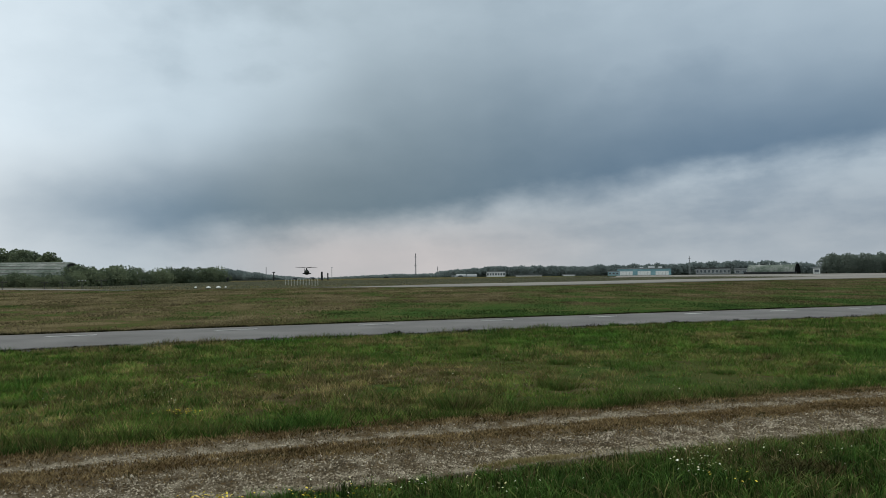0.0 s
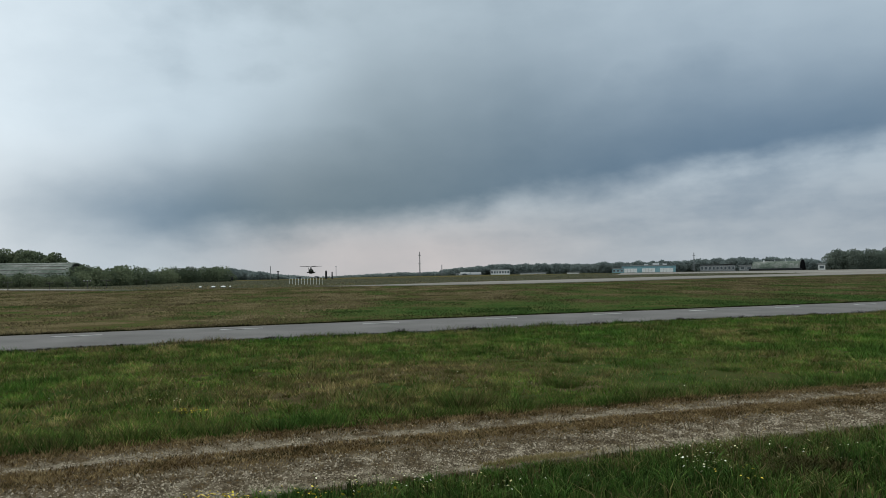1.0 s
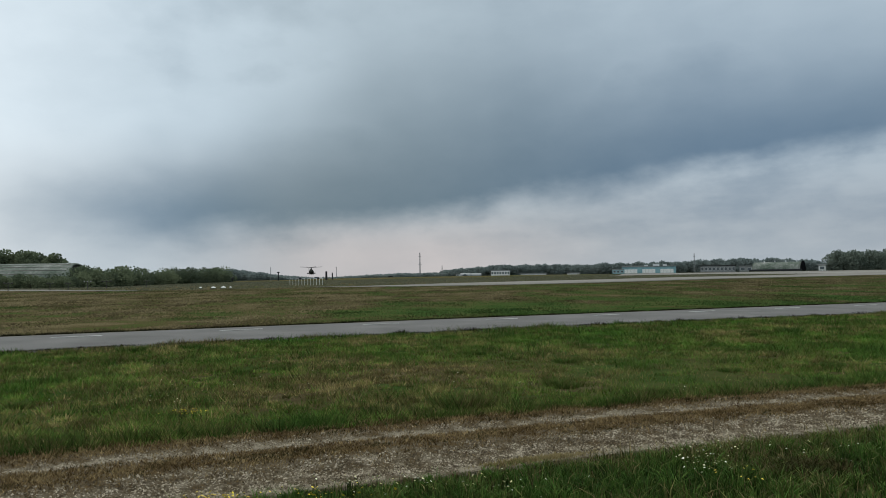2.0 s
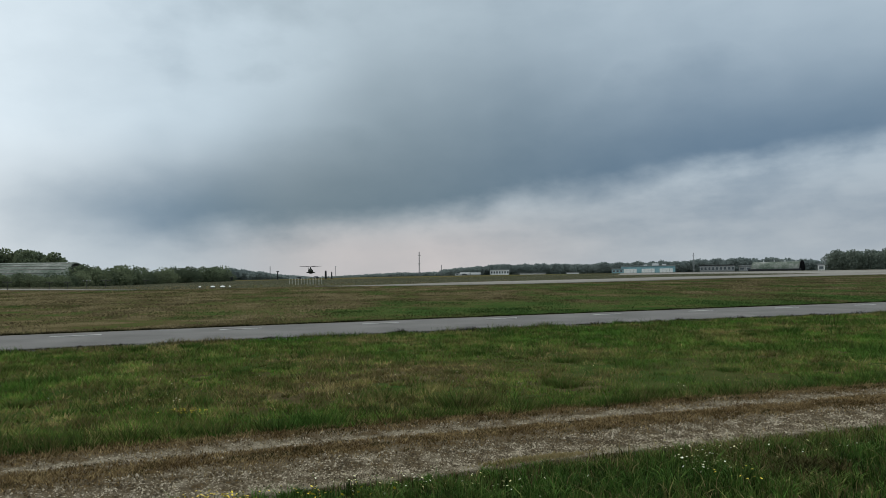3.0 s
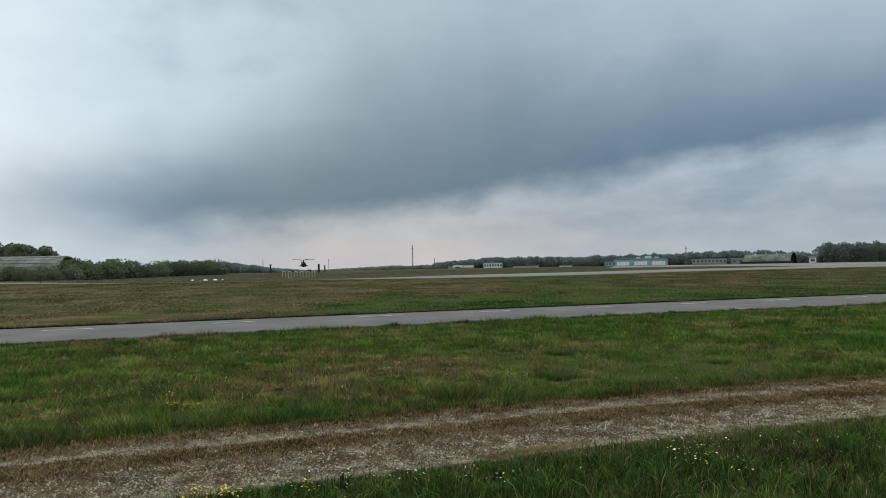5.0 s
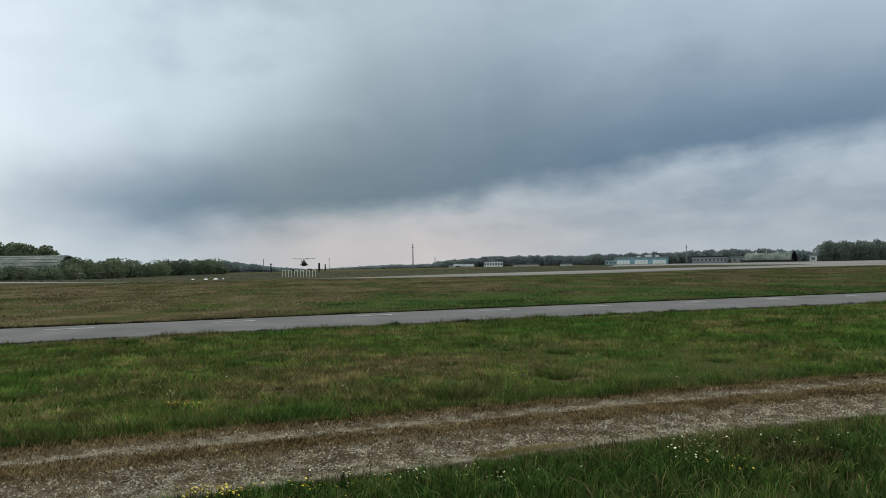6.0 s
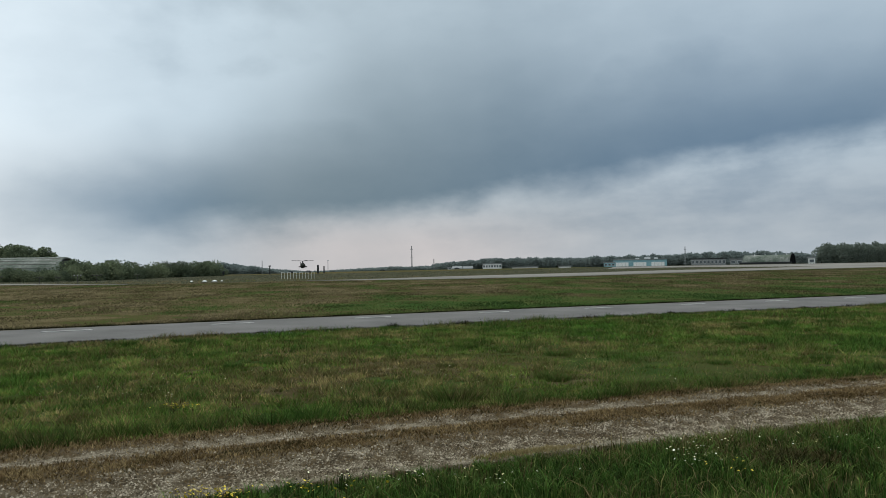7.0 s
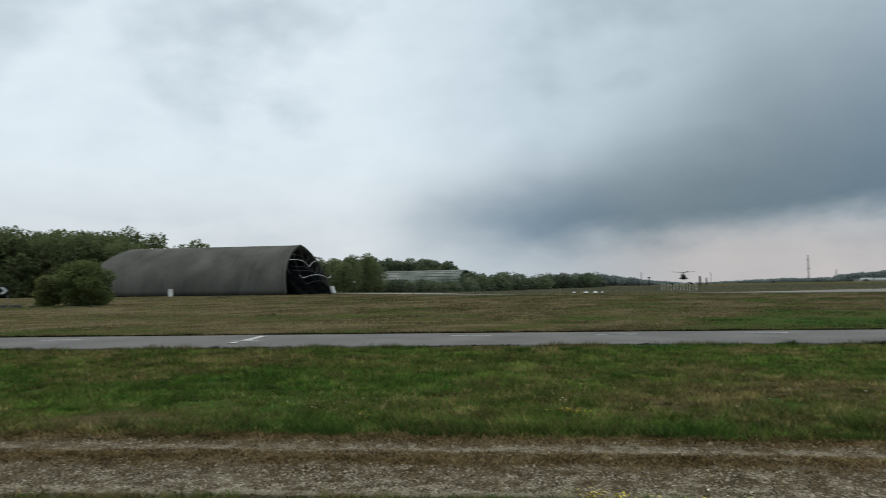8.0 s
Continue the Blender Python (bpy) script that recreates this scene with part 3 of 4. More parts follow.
    h = size[k] * (0.4 + 0.8 * rng.random(n * m))
    fan = (0.3 + 0.9 * rng.random(n * m)) * h
    blades("track_fringe_grass", cx[k] + 1.3 * r * np.cos(a), cy[k] + 0.8 * r * np.sin(a), -0.03 + 0 * h, h, 0.008 + 0.006 * rng.random(n * m), M_VERGE, "lush dark grass tufts beyond the gravel track", 0.8, shift=hue[k], tone=np.clip(light[k] + 0.5 * (rng.random(n * m) - 0.5), 0, 1), out=(np.cos(a) * fan, np.sin(a) * fan))
    # verge along the road
    x = rng.uniform(-45, 45, 60000)
    side = rng.random(60000) < 0.6
    y = np.where(side, road_near(x) - 0.02 - 0.45 * rng.random(60000) ** 2 + 0.3 * patch(x, x * 0 + 5, 0.6), road_far(x) + 0.16 + 0.3 * rng.random(60000))
    blades("road_verge_grass", x, y, -0.03 + 0 * x, (0.03 + 0.16 * patch(x, 0 * x, 0.7) ** 2) * (0.4 + rng.random(60000)), 0.018 + 0 * x, M_VERGE, "long grass fringing the road edge", 0.9)


def road_edges():
    n = 50000
    x = rng.uniform(-50, 50, n)
    y = road_far(x) - 0.03 + 0.16 * rng.random(n)
    # dark blades draw the shadow that the grass overhang throws at the road edge
    blades("turf_edge", x, y, -0.04 + 0 * x, (0.06 + 0.05 * patch(x, y, 0.5)) * (0.6 + 0.6 * rng.random(n)), 0.03 + 0 * x, M_SHADE_WEEDS, "turf edge along the road, coloured as its overhang's shadow", 0.5)
    n = 40000
    x = rng.uniform(-45, 45, n)
    y = road_near(x) - 0.10 + 0.28 * rng.random(n) + 0.25 * patch(x, 0 * x, 0.9)
    keep = rng.random(n) < patch(x, 0 * x + 3, 0.5) * 1.3
    x, y = x[keep], y[keep]
    blades("verge_weeds", x, y, -0.02 + 0 * x, (0.04 + 0.09 * patch(x, 0 * x + 9, 0.35) ** 2) * (0.5 + 0.8 * rng.random(len(x))), 0.018 + 0 * x, M_SHADE_WEEDS, "dark low weeds on the road edge", 0.9)


def near_grass():
    x, y = scatter(70000, -9, 9, lambda x: track_near(x) - 4.2, lambda x: track_near(x) + 0.12, 0.75)
    keep = (y > 1.2) & (rng.random(len(x)) < 0.25 + 0.75 * patch(x, y, 0.3))
    x, y = x[keep], y[keep]
    edge = np.clip((track_near(x) - y + 0.1) / 0.7, 0, 1)
    h = (0.03 + 0.09 * patch(x, y, 0.45)) * (0.3 + 0.7 * edge) * (0.4 + 0.9 * rng.random(len(x)))
    # low tone darkens this base grass as the shaded gaps between the tufts
    blades("verge_grass", x, y, -0.03 + 0 * x, h, 0.005 + 0.005 * rng.random(len(x)), M_VERGE, "lush green grass beside the gravel track", 1.2, True, -0.10, tone=0.55 * rng.random(len(x)))
    # tufts: long blades that fan out and hang over, each tuft with its own size and colour
    n, m = 3900, 30
    cx, cy = scatter(n, -8, 9, lambda x: track_near(x) - 3.2, lambda x: track_near(x) - 0.02, 0.7)
    ok = (cy > 1.6) & (rng.random(n) < 0.35 + 0.65 * patch(cx, cy, 0.5))
    cx, cy = cx[ok], cy[ok]
    n = len(cx)
    edge = np.clip((track_near(cx) - cy + 0.05) / 0.6, 0.15, 1)
    size = (0.048 + 0.095 * rng.random(n) ** 1.6) * (0.45 + 0.75 * edge)
    hue, light = rng.normal(-0.10, 0.14, n), np.clip(rng.normal(0.45, 0.22, n), 0, 1)
    k = np.repeat(np.arange(n), m)
    r, a = np.sqrt(rng.random(n * m)) * size[k] * 0.5, rng.random(n * m) * 2 * np.pi
    h = size[k] * (0.5 + 0.8 * rng.random(n * m))
    fan = (0.3 + 0.9 * rng.random(n * m)) * h
    blades("verge_tufts", cx[k] + r * np.cos(a), cy[k] + r * np.sin(a), -0.03 + 0 * h, h, 0.005 + 0.004 * rng.random(n * m), M_VERGE, "thick grass tufts beside the gravel track", 0.7, True, hue[k], tone=np.clip(light[k] + 0.6 * (rng.random(n * m) - 0.5), 0, 1), out=(np.cos(a) * fan, np.sin(a) * fan))
    n = 9000
    x, y = scatter(n, -6, 8, lambda x: track_near(x) - 2.5, lambda x: track_near(x) - 0.05, 0.8)
    ok = rng.random(n) < patch(x, y, 0.6) * 1.2
    x, y = x[ok], y[ok]
    blades("dry_verge_blades", x, y, -0.02 + 0 * x, (0.05 + 0.12 * patch(x, y, 0.45)) * (0.4 + 0.9 * rng.random(len(x))), 0.005 + 0.004 * rng.random(len(x)), M_VERGE, "pale dry blades among the green verge", 1.5, True, 0.55)
    # the same verge goes on round and behind the camera
    n = 25000
    x, y = rng.uniform(-9, 9, n), rng.uniform(-8, 3, n)
    ok = (y < 1.2) | (y < track_near(x) - 4.2)
    x, y = x[ok], y[ok]
    blades("roadside_grass", x, y, -0.04 + 0 * x, (0.04 + 0.10 * patch(x, y, 0.45)) * (0.4 + 0.9 * rng.random(len(x))), 0.012 + 0 * x, M_VERGE, "green grass on the verge", 1.2, shift=-0.12)


def far_grass():
    x, y = scatter(330000, -105, 95, road_far, lambda x: field_end(x) - 0.5, 1.7)
    y = np.maximum(y, road_far(x) + 0.05)
    d = np.hypot(x, y)
    lump = patch(x * 0.6, y, 1.1)
    keep = rng.random(len(x)) < 0.35 + 0.65 * lump
    x, y, d, lump = x[keep], y[keep], d[keep], lump[keep]
    h = (0.05 + 0.07 * patch(x, y, 3.0) * lump) * (0.7 + 0.4 * rng.random(len(x)))
    blades("far_meadow_grass", x, y, rise(x, y) - 0.05, h, 0.0031 * d, M_FAR, "brownish grass of the open airfield", 1.6, tone=np.clip(0.75 * patch(x * 0.55 + 40, y * 0.22, 1.0) + 0.65 * patch(x * 0.8, y * 0.45, 0.9) - 0.24 + 0.08 * rng.random(len(x)) + 0.3 * np.clip((np.degrees(np.arctan2(-x, y)) - 32) / 16, 0, 1), 0, 1))
    x, y = scatter(70000, -90, 220, field_end, lambda x: field_end(x) + 190, 1.6)
    paved = (x > -17) & (y < taxi_far(x) + 0.5) | (x < -33) & (y < apron_far(x)) | (x > 58) & (y > runway_near(x) - 1) & (y < runway_far(x) + 1)
    x, y = x[~paved], y[~paved]
    d = np.hypot(x, y)
    blades("mown_airfield_grass", x, y, rise(x, y) - 0.05, 0.08 + 0.16 * rng.random(len(x)), 0.0018 * d, M_GRASS_HAZED, "short grass between the taxiway and the woods, greyed with painted haze", 1.4)


def thatch():
    n = 190000
    x = rng.uniform(-12, 13, n)
    f = np.where(rng.random(n) < 0.60, rng.normal(0.53, 0.095, n), rng.normal(0.99, 0.075, n))
    keep = (f > 0.02) & (rng.random(n) < 0.15 + 0.85 * patch(x * 0.7, f * 3, 0.25))
    x, f = x[keep], f[keep]
    y = track_near(x) * (1 - f) + track_far(x) * f
    z = -0.015 + RUTS(f, x, y)
    n = 1300
    bx, by = 2.95 + 0.20 * rng.normal(size=n), 6.25 + 0.11 * rng.normal(size=n)
    blades("dead_leaves", bx, by, 0.02 + 0.05 * rng.random(n), 0.015 + 0.02 * rng.random(n), 0.012 + 0.01 * rng.random(n), M_MOSS, "dark dead leaves lying in the grass", 1.8)
    n = 2600
    gx = 0.85 + 0.22 * rng.normal(size=n)
    gy = track_near(gx) + 0.14 + 0.05 * rng.normal(size=n)
    blades("golden_moss_grass", gx, gy, -0.01 + 0 * gx, 0.008 + 0.012 * rng.random(n), 0.012 + 0.008 * rng.random(n), M_VERGE, "golden dry grass at the track edge", 1.6, shift=0.8, tone=0.6 + 0.4 * rng.random(n))
    n = 90000
    mx = rng.uniform(-12, 13, n)
    mf = np.where(rng.random(n) < 0.6, rng.normal(0.52, 0.10, n), rng.normal(1.0, 0.06, n))
    ok = (patch(mx * 0.7, mf * 2.4, 0.10) > 0.64) & (patch(mx, mf * 2.4, 0.35) > 0.40)
    mx, mf = mx[ok], mf[ok]
    my = track_near(mx) * (1 - mf) + track_far(mx) * mf
    blades("moss_clods", mx, my, -0.01 + RUTS(mf, mx, my), (0.007 + 0.013 * rng.random(len(mx))) * np.where(mf > 0.8, 2.0, 1.0), 0.010 + 0.010 * rng.random(len(mx)), M_MOSS, "dark clods of moss and turf on the track", 1.3)
    blades("dry_track_grass", x, y, z + 0.006, 0.008 + 0.018 * rng.random(len(x)), 0.011 + 0.012 * rng.random(len(x)), M_THATCH, "flattened dry brown grass between the wheel ruts", 2.0)


def gravel():
    # stones lie side by side on a loose grid: close in the near rut, sparser in the far one, few on the turf between
    step = 0.0145
    gx, gf = np.meshgrid(np.arange(-10.5, 10.5, step), np.arange(0.0, 1.04, step / 2.35))
    x, f = gx.ravel(), gf.ravel()
    x, f = x + step * 0.45 * rng.normal(size=len(x)), f + step / 2.35 * 0.45 * rng.normal(size=len(f))
    share = 0.95 * np.exp(-np.abs((f - 0.23) / 0.16) ** 4) + 0.5 * np.exp(-((f - 0.80) / 0.085) ** 2) + 0.14 * np.exp(-((f - 0.95) / 0.05) ** 2) + 0.04
    keep = rng.random(len(x)) < share * (0.40 + 0.5 * patch(x, f * 2.3, 0.25))
    x, f = x[keep], f[keep]
    n = len(x)
    y = track_near(x) * (1 - f) + track_far(x) * f
    z = -0.015 + RUTS(f, x, y)
    s = (0.0044 + 0.0080 * rng.random(n) ** 3.0) * np.where(f > 0.6, 0.85, 1.0)
    # flattened, jittered stones bedded in the track
    base = np.array([(1, 0, 0), (0, 1, 0), (-1, 0, 0), (0, -1, 0), (0, 0, 1)], float)
    v = base[None] * (0.7 + 0.6 * rng.random((n, 5, 1))) + 0.15 * rng.normal(size=(n, 5, 3))
    v[:, :, 2] *= 0.95
    a = rng.random(n) * 2 * np.pi
    c, q = np.cos(a)[:, None], np.sin(a)[:, None]
    v = np.stack([v[:, :, 0] * c - v[:, :, 1] * q, v[:, :, 0] * q + v[:, :, 1] * c, v[:, :, 2]], -1) * (s * 1.25)[:, None, None]
    v += np.stack([x, y, z + s * 0.1], 1)[:, None]
    fc = np.array([(0, 1, 4), (1, 2, 4), (2, 3, 4), (3, 0, 4)])
    faces = (np.arange(n)[:, None, None] * 5 + fc[None]).reshape(-1)
    tagged(raw("gravel", v.reshape(-1, 3), faces, 3, M_STONE), "loose pale and grey gravel stones on the track", "gravel", kind="stuff")


STEMS = []


def flowers(name, places, mat, label, size=0.011):
    """Small blossoms: a domed ring of petals on a thin stem. places: x, y, spreads, count, height."""
    vs, fs, base = [], [], 0
    for x, y, spread_x, spread_y, count, height in places:
        for _ in range(count):
            px, py = x + rng.normal() * spread_x, y + rng.normal() * spread_y
            h, r = height * (0.6 + 0.6 * rng.random()), size * (0.5 + 0.8 * rng.random())
            tx, ty = rng.normal() * 0.4, rng.normal() * 0.4 - 0.4
            for k in range(6):
                c, q = math.cos(k * math.pi / 3), math.sin(k * math.pi / 3)
                vs.append((px + r * c, py + r * q, h + r * (c * tx + q * ty)))
                fs += [base + k, base + (k + 1) % 6, base + 6]
            vs.append((px, py, h + r * 0.45))
            STEMS.append((px, py, h))
            base += 7
    tagged(raw(name, vs, fs, 3, mat), label, "flowers", kind="stuff")


meadow_grass()
road_edges()
near_grass()
far_grass()
thatch()
gravel()
flowers("yellow_flowers", [(-3.05, 9.05, 0.16, 0.08, 40, 0.08), (-5.4, 7.8, 0.12, 0.06, 14, 0.08), (-1.65, 5.45, 0.16, 0.06, 95, 0.08), (-1.0, 5.5, 0.3, 0.12, 40, 0.09), (2.3, 5.9, 0.15, 0.12, 10, 0.10)], M_YELLOW, "small yellow wildflowers in the grass", 0.0095)
flowers("white_flowers", [(-0.4, 5.8, 0.3, 0.12, 60, 0.10), (0.35, 5.75, 0.3, 0.15, 30, 0.11), (2.1, 6.15, 0.14, 0.12, 40, 0.12), (2.25, 6.75, 0.25, 0.1, 24, 0.11), (3.2, 6.6, 0.6, 0.3, 35, 0.11), (-4.3, 10.0, 0.7, 0.35, 40, 0.08), (-6.8, 8.3, 0.9, 0.3, 40, 0.08), (-1.5, 11.5, 3.0, 1.0, 60, 0.07), (4.6, 7.9, 0.8, 0.1, 14, 0.09), (3.3, 10.2, 0.06, 0.06, 4, 0.10)], M_PETAL, "small white daisies in the grass", 0.0085)
st = np.array(STEMS)
tagged(raw("flower_stems", np.stack([st * (1, 1, 0) + (-0.003, 0, -0.03), st * (1, 1, 0) + (0.003, 0, -0.03), st], 1).reshape(-1, 3), np.arange(len(st) * 3), 3, M_VERGE), "thin green stems of the wildflowers", "flowers", kind="stuff")


# ---------------------------------------------------------------- trees and woods
def leaf_cloud(lobes, count, size, seed, hollow=0.55):
    """Leaf clumps: small bent triangles over and inside a set of lobes (x, y, z, rx, ry, rz)."""
    g = np.random.default_rng(seed)
    lobes = np.array(lobes, float)
    vol = lobes[:, 3] * lobes[:, 5] + 0.05
    k = g.choice(len(lobes), count, p=vol / vol.sum())
    d = g.normal(size=(count, 3))
    d /= np.linalg.norm(d, axis=1)[:, None]
    r = (hollow + (1 - hollow) * g.random(count) ** 0.6) * (0.88 + 0.24 * g.random(count))
    c = lobes[k, :3] + d * r[:, None] * lobes[k, 3:]
    s = size * (0.5 + g.random(count))
    a, b = g.normal(size=(count, 3)), g.normal(size=(count, 3))
    a /= np.linalg.norm(a, axis=1)[:, None]
    b -= (a * b).sum(1)[:, None] * a
    b /= np.linalg.norm(b, axis=1)[:, None]
    v = np.stack([c - a * s[:, None] * 0.6, c + b * s[:, None] * 0.7, c + a * s[:, None] * 0.6, c - b * s[:, None] * 0.5], 1)
    v[:, 1] += d * s[:, None] * 0.3
    f = (np.arange(count)[:, None] * 4 + np.array([0, 1, 2, 0, 2, 3])).ravel()
    return v.reshape(-1, 3), f


def tree(name, height, width, seed, leaf, label, category="tree", trunk_share=0.25, lobes_n=16, count=1500, size=0.32):
    g = random.Random(seed)
    t = thing(name, 0, 0, 0, 0, label, category)
    bm = bmesh.new()
    th = height * 0.72
    rod(bm, (0, 0, -0.2), (0.02 * th, 0, th * 0.45), height * 0.022, height * 0.015)
    rod(bm, (0.02 * th, 0, th * 0.45), (-0.02 * th, 0.02 * th, th), height * 0.015, height * 0.004)
    lobes = []
    for i in range(lobes_n):
        a = i * 2.4 + g.uniform(-0.4, 0.4)
        f = (i + 0.5) / lobes_n
        z = height * (trunk_share + (0.93 - trunk_share) * f)
        reach = width * 0.5 * math.sqrt(max(0.05, 1 - (2 * f - 0.85) ** 2 * 0.75)) * g.uniform(0.45, 0.85)
        x, y = reach * math.cos(a), reach * math.sin(a)
        rr = width * g.uniform(0.14, 0.24)
        lobes.append((x, y, z, rr, rr, rr * g.uniform(0.6, 0.85)))
        rod(bm, (0, 0, min(z * 0.72, th * 0.95)), (x * 0.85, y * 0.85, z), height * 0.007, height * 0.002, 5)
    part("trunk", bm, M_BARK, t)
    v, f = leaf_cloud(lobes, count, size, seed)
    raw("crown", v, f, 3, leaf, t)
    return t


FAR_AWAY = pose(0, 0, 0)


def stand(kinds, places, group):
    """Trees copied to azimuth, distance, scale; the first of each kind is moved, the rest are copies."""
    used = set()
    for i, (az, dist, scale) in enumerate(places):
        src = kinds[i % len(kinds)]
        x, y, z = polar(az, dist)
        m = pose(x, y, z, 0, 0, (i * 137) % 360) @ Matrix.Diagonal((scale, scale, scale * (0.92 + 0.16 * ((i * 7) % 5) / 4), 1))
        if src.name in used:
            ob = copy_thing(src, FAR_AWAY)
        else:
            ob = src
            used.add(src.name)
        ob.matrix_basis = m
        ob["group"] = group


def woods():
    g = random.Random(5)
    oaks = [tree("oak_tree", 14, 10, 20 + i, M_LEAF_DARK, "tall leafy oak in the woodland edge", count=3000, size=0.40, trunk_share=0.06, lobes_n=26) for i in range(4)]
    places = []
    for k in range(64):
        az = 33.0 + 30.5 * (k + g.uniform(-0.4, 0.4)) / 64
        places.append((az, g.uniform(178, 205), g.uniform(0.92, 1.05) * (0.98 if az > 49 else 0.77 if az > 44 else 0.70 if az > 40 else 0.62)))
    for k in range(22):
        az = 50.5 + 13 * (k + g.uniform(-0.4, 0.4)) / 22
        places.append((az, g.uniform(160, 172), g.uniform(0.85, 1.0)))
    stand(oaks, places, "woodland behind the shelter")
    ash = [tree("ash_tree", 12, 9, 40 + i, M_LEAF_HAZE_THIN, "leafy tree standing behind the overgrown shelter", count=1700, size=0.56, trunk_share=0.05, lobes_n=24) for i in range(3)]
    places = []
    for k in range(32):
        az = 26.8 + 9.5 * (k + g.uniform(-0.4, 0.4)) / 32
        places.append((az, g.uniform(262, 285), g.uniform(0.84, 0.98) * (0.86 if az < 28.2 else 1.0)))
    stand(ash, places, "trees behind the overgrown shelter")
    shrubs = [tree("hedge_shrub", 4.2, 5.5 + 0.5 * i, 60 + i, M_LEAF_HAZE_THIN, "dense green shrub in the hedgerow", "shrub", 0.03, 22, 900, 0.34) for i in range(5)]
    places = []
    for k in range(120):
        az = 15.9 + 19.0 * (k + g.uniform(-0.5, 0.5)) / 120
        dist = 205 + (27 - az) * 9 if az < 27 else 205
        places.append((az, dist + g.uniform(-5, 9), g.uniform(0.62, 1.08) * (1.0 if az < 22 else 1.12 if az < 26 else 0.74) * (1 + (dist - 205) / 420)))
    stand(shrubs, places, "hedgerow in front of the overgrown shelter")
    right = [tree("lime_tree", 12, 10, 80 + i, M_LEAF_HAZE_MID, "broad leafy tree in the small wood", count=2600, size=0.5, trunk_share=0.04, lobes_n=22) for i in range(3)]
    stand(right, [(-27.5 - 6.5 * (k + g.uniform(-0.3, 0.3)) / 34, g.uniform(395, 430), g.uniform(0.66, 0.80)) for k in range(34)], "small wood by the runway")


def far_woods(name, a0, a1, dist, heights, count, size, seed, mat, label):
    """A distant belt of trees as one mass of leaf clumps with an uneven top; heights go evenly from a0 to a1."""
    g = np.random.default_rng(seed)
    lobes = []
    n = max(6, int(abs(a1 - a0) / 360 * 2 * math.pi * dist / 4))
    for i in range(n):
        f = (i + g.random()) / n
        az = a0 + (a1 - a0) * f
        h = np.interp(f, np.linspace(0, 1, len(heights)), heights) * (0.86 + 0.26 * g.random())
        x, y, z = polar(az, dist + g.uniform(-15, 25))
        lobes.append((x, y, z + h * 0.42, 7.0, 7.0, h * 0.58))
    v, f = leaf_cloud(lobes, count, size, seed, 0.75)
    tagged(raw(name, v, f, 3, mat), label, "woods", kind="stuff")


woods()
far_woods("far_woods", -0.2, -27.2, 800, (7, 10, 10, 10.2, 10.5, 11.2, 12.5, 12.5, 8.5), 90000, 1.15, 3, M_LEAF_HAZE_DEEP, "long belt of distant hazy woodland")
far_woods("far_tree_belt", 17.5, 10.5, 520, (7.3, 7.0, 5.2, 2.8, 1.2), 18000, 0.95, 4, M_LEAF_HAZE_DEEP, "distant hazy tree belt behind the airfield")
far_woods("far_hedge", 11.5, -2.5, 900, (1.8, 0.7, 2.6, 3.9, 4.2, 4.5), 10000, 1.5, 6, M_LEAF_HAZE_DEEP, "low distant hedge on the horizon")


# ---------------------------------------------------------------- aircraft shelters
def arch(half, height, n=28, power=2.0):
    """The outline of a vault; a power under 2 gives it a pointed crown and straighter flanks."""
    pts = []
    for i in range(n + 1):
        c = math.cos(math.pi * i / n)
        pts.append((half * c, height * max(0.0, 1 - abs(c) ** power) ** 0.5))
    return pts


def shell(half, height, length, thick, slope=0.0, rings=14, power=2.0, level=False, back=0.0):
    """A vaulted hull along -x from its mouth at x = 0; the mouth leans back by slope at the crown."""
    bm = bmesh.new()
    outer, inner = arch(half, height, power=power), arch(half - thick, height - thick, power=power)
    grid = []
    for k in range(rings + 1):
        f = k / rings
        row = []
        for prof in (outer, inner):
            row.append([bm.verts.new((-slope * (z / height) * (1 if level else 1 - f) - length * f + back * (z / height) ** 2 * f ** 3, y, z)) for y, z in prof])
        grid.append(row)
    n = len(outer)
    for k in range(rings):
        for s in (0, 1):
            for i in range(n - 1):
                a, b, c, d = grid[k][s][i], grid[k][s][i + 1], grid[k + 1][s][i + 1], grid[k + 1][s][i]
                bm.faces.new((a, b, c, d) if s else (a, d, c, b))
        for i in (0, n - 1):
            bm.faces.new((grid[k][0][i], grid[k][1][i], grid[k + 1][1][i], grid[k + 1][0][i]))
    for k in (0, rings):
        for i in range(n - 1):
            bm.faces.new((grid[k][0][i], grid[k][0][i + 1], grid[k][1][i + 1], grid[k][1][i]))
    bmesh.ops.recalc_face_normals(bm, faces=bm.faces)
    for f in bm.faces:
        f.smooth = True
    return bm


def end_wall(x, half, height, thick, power=2.0):
    bm = bmesh.new()
    f = bm.faces.new([bm.verts.new((x, y, z)) for y, z in arch(half, height, power=power)])
    r = bmesh.ops.extrude_face_region(bm, geom=[f])
    for v in r["geom"]:
        if isinstance(v, bmesh.types.BMVert):
            v.co.x -= thick
    bmesh.ops.recalc_face_normals(bm, faces=bm.faces)
    return bm


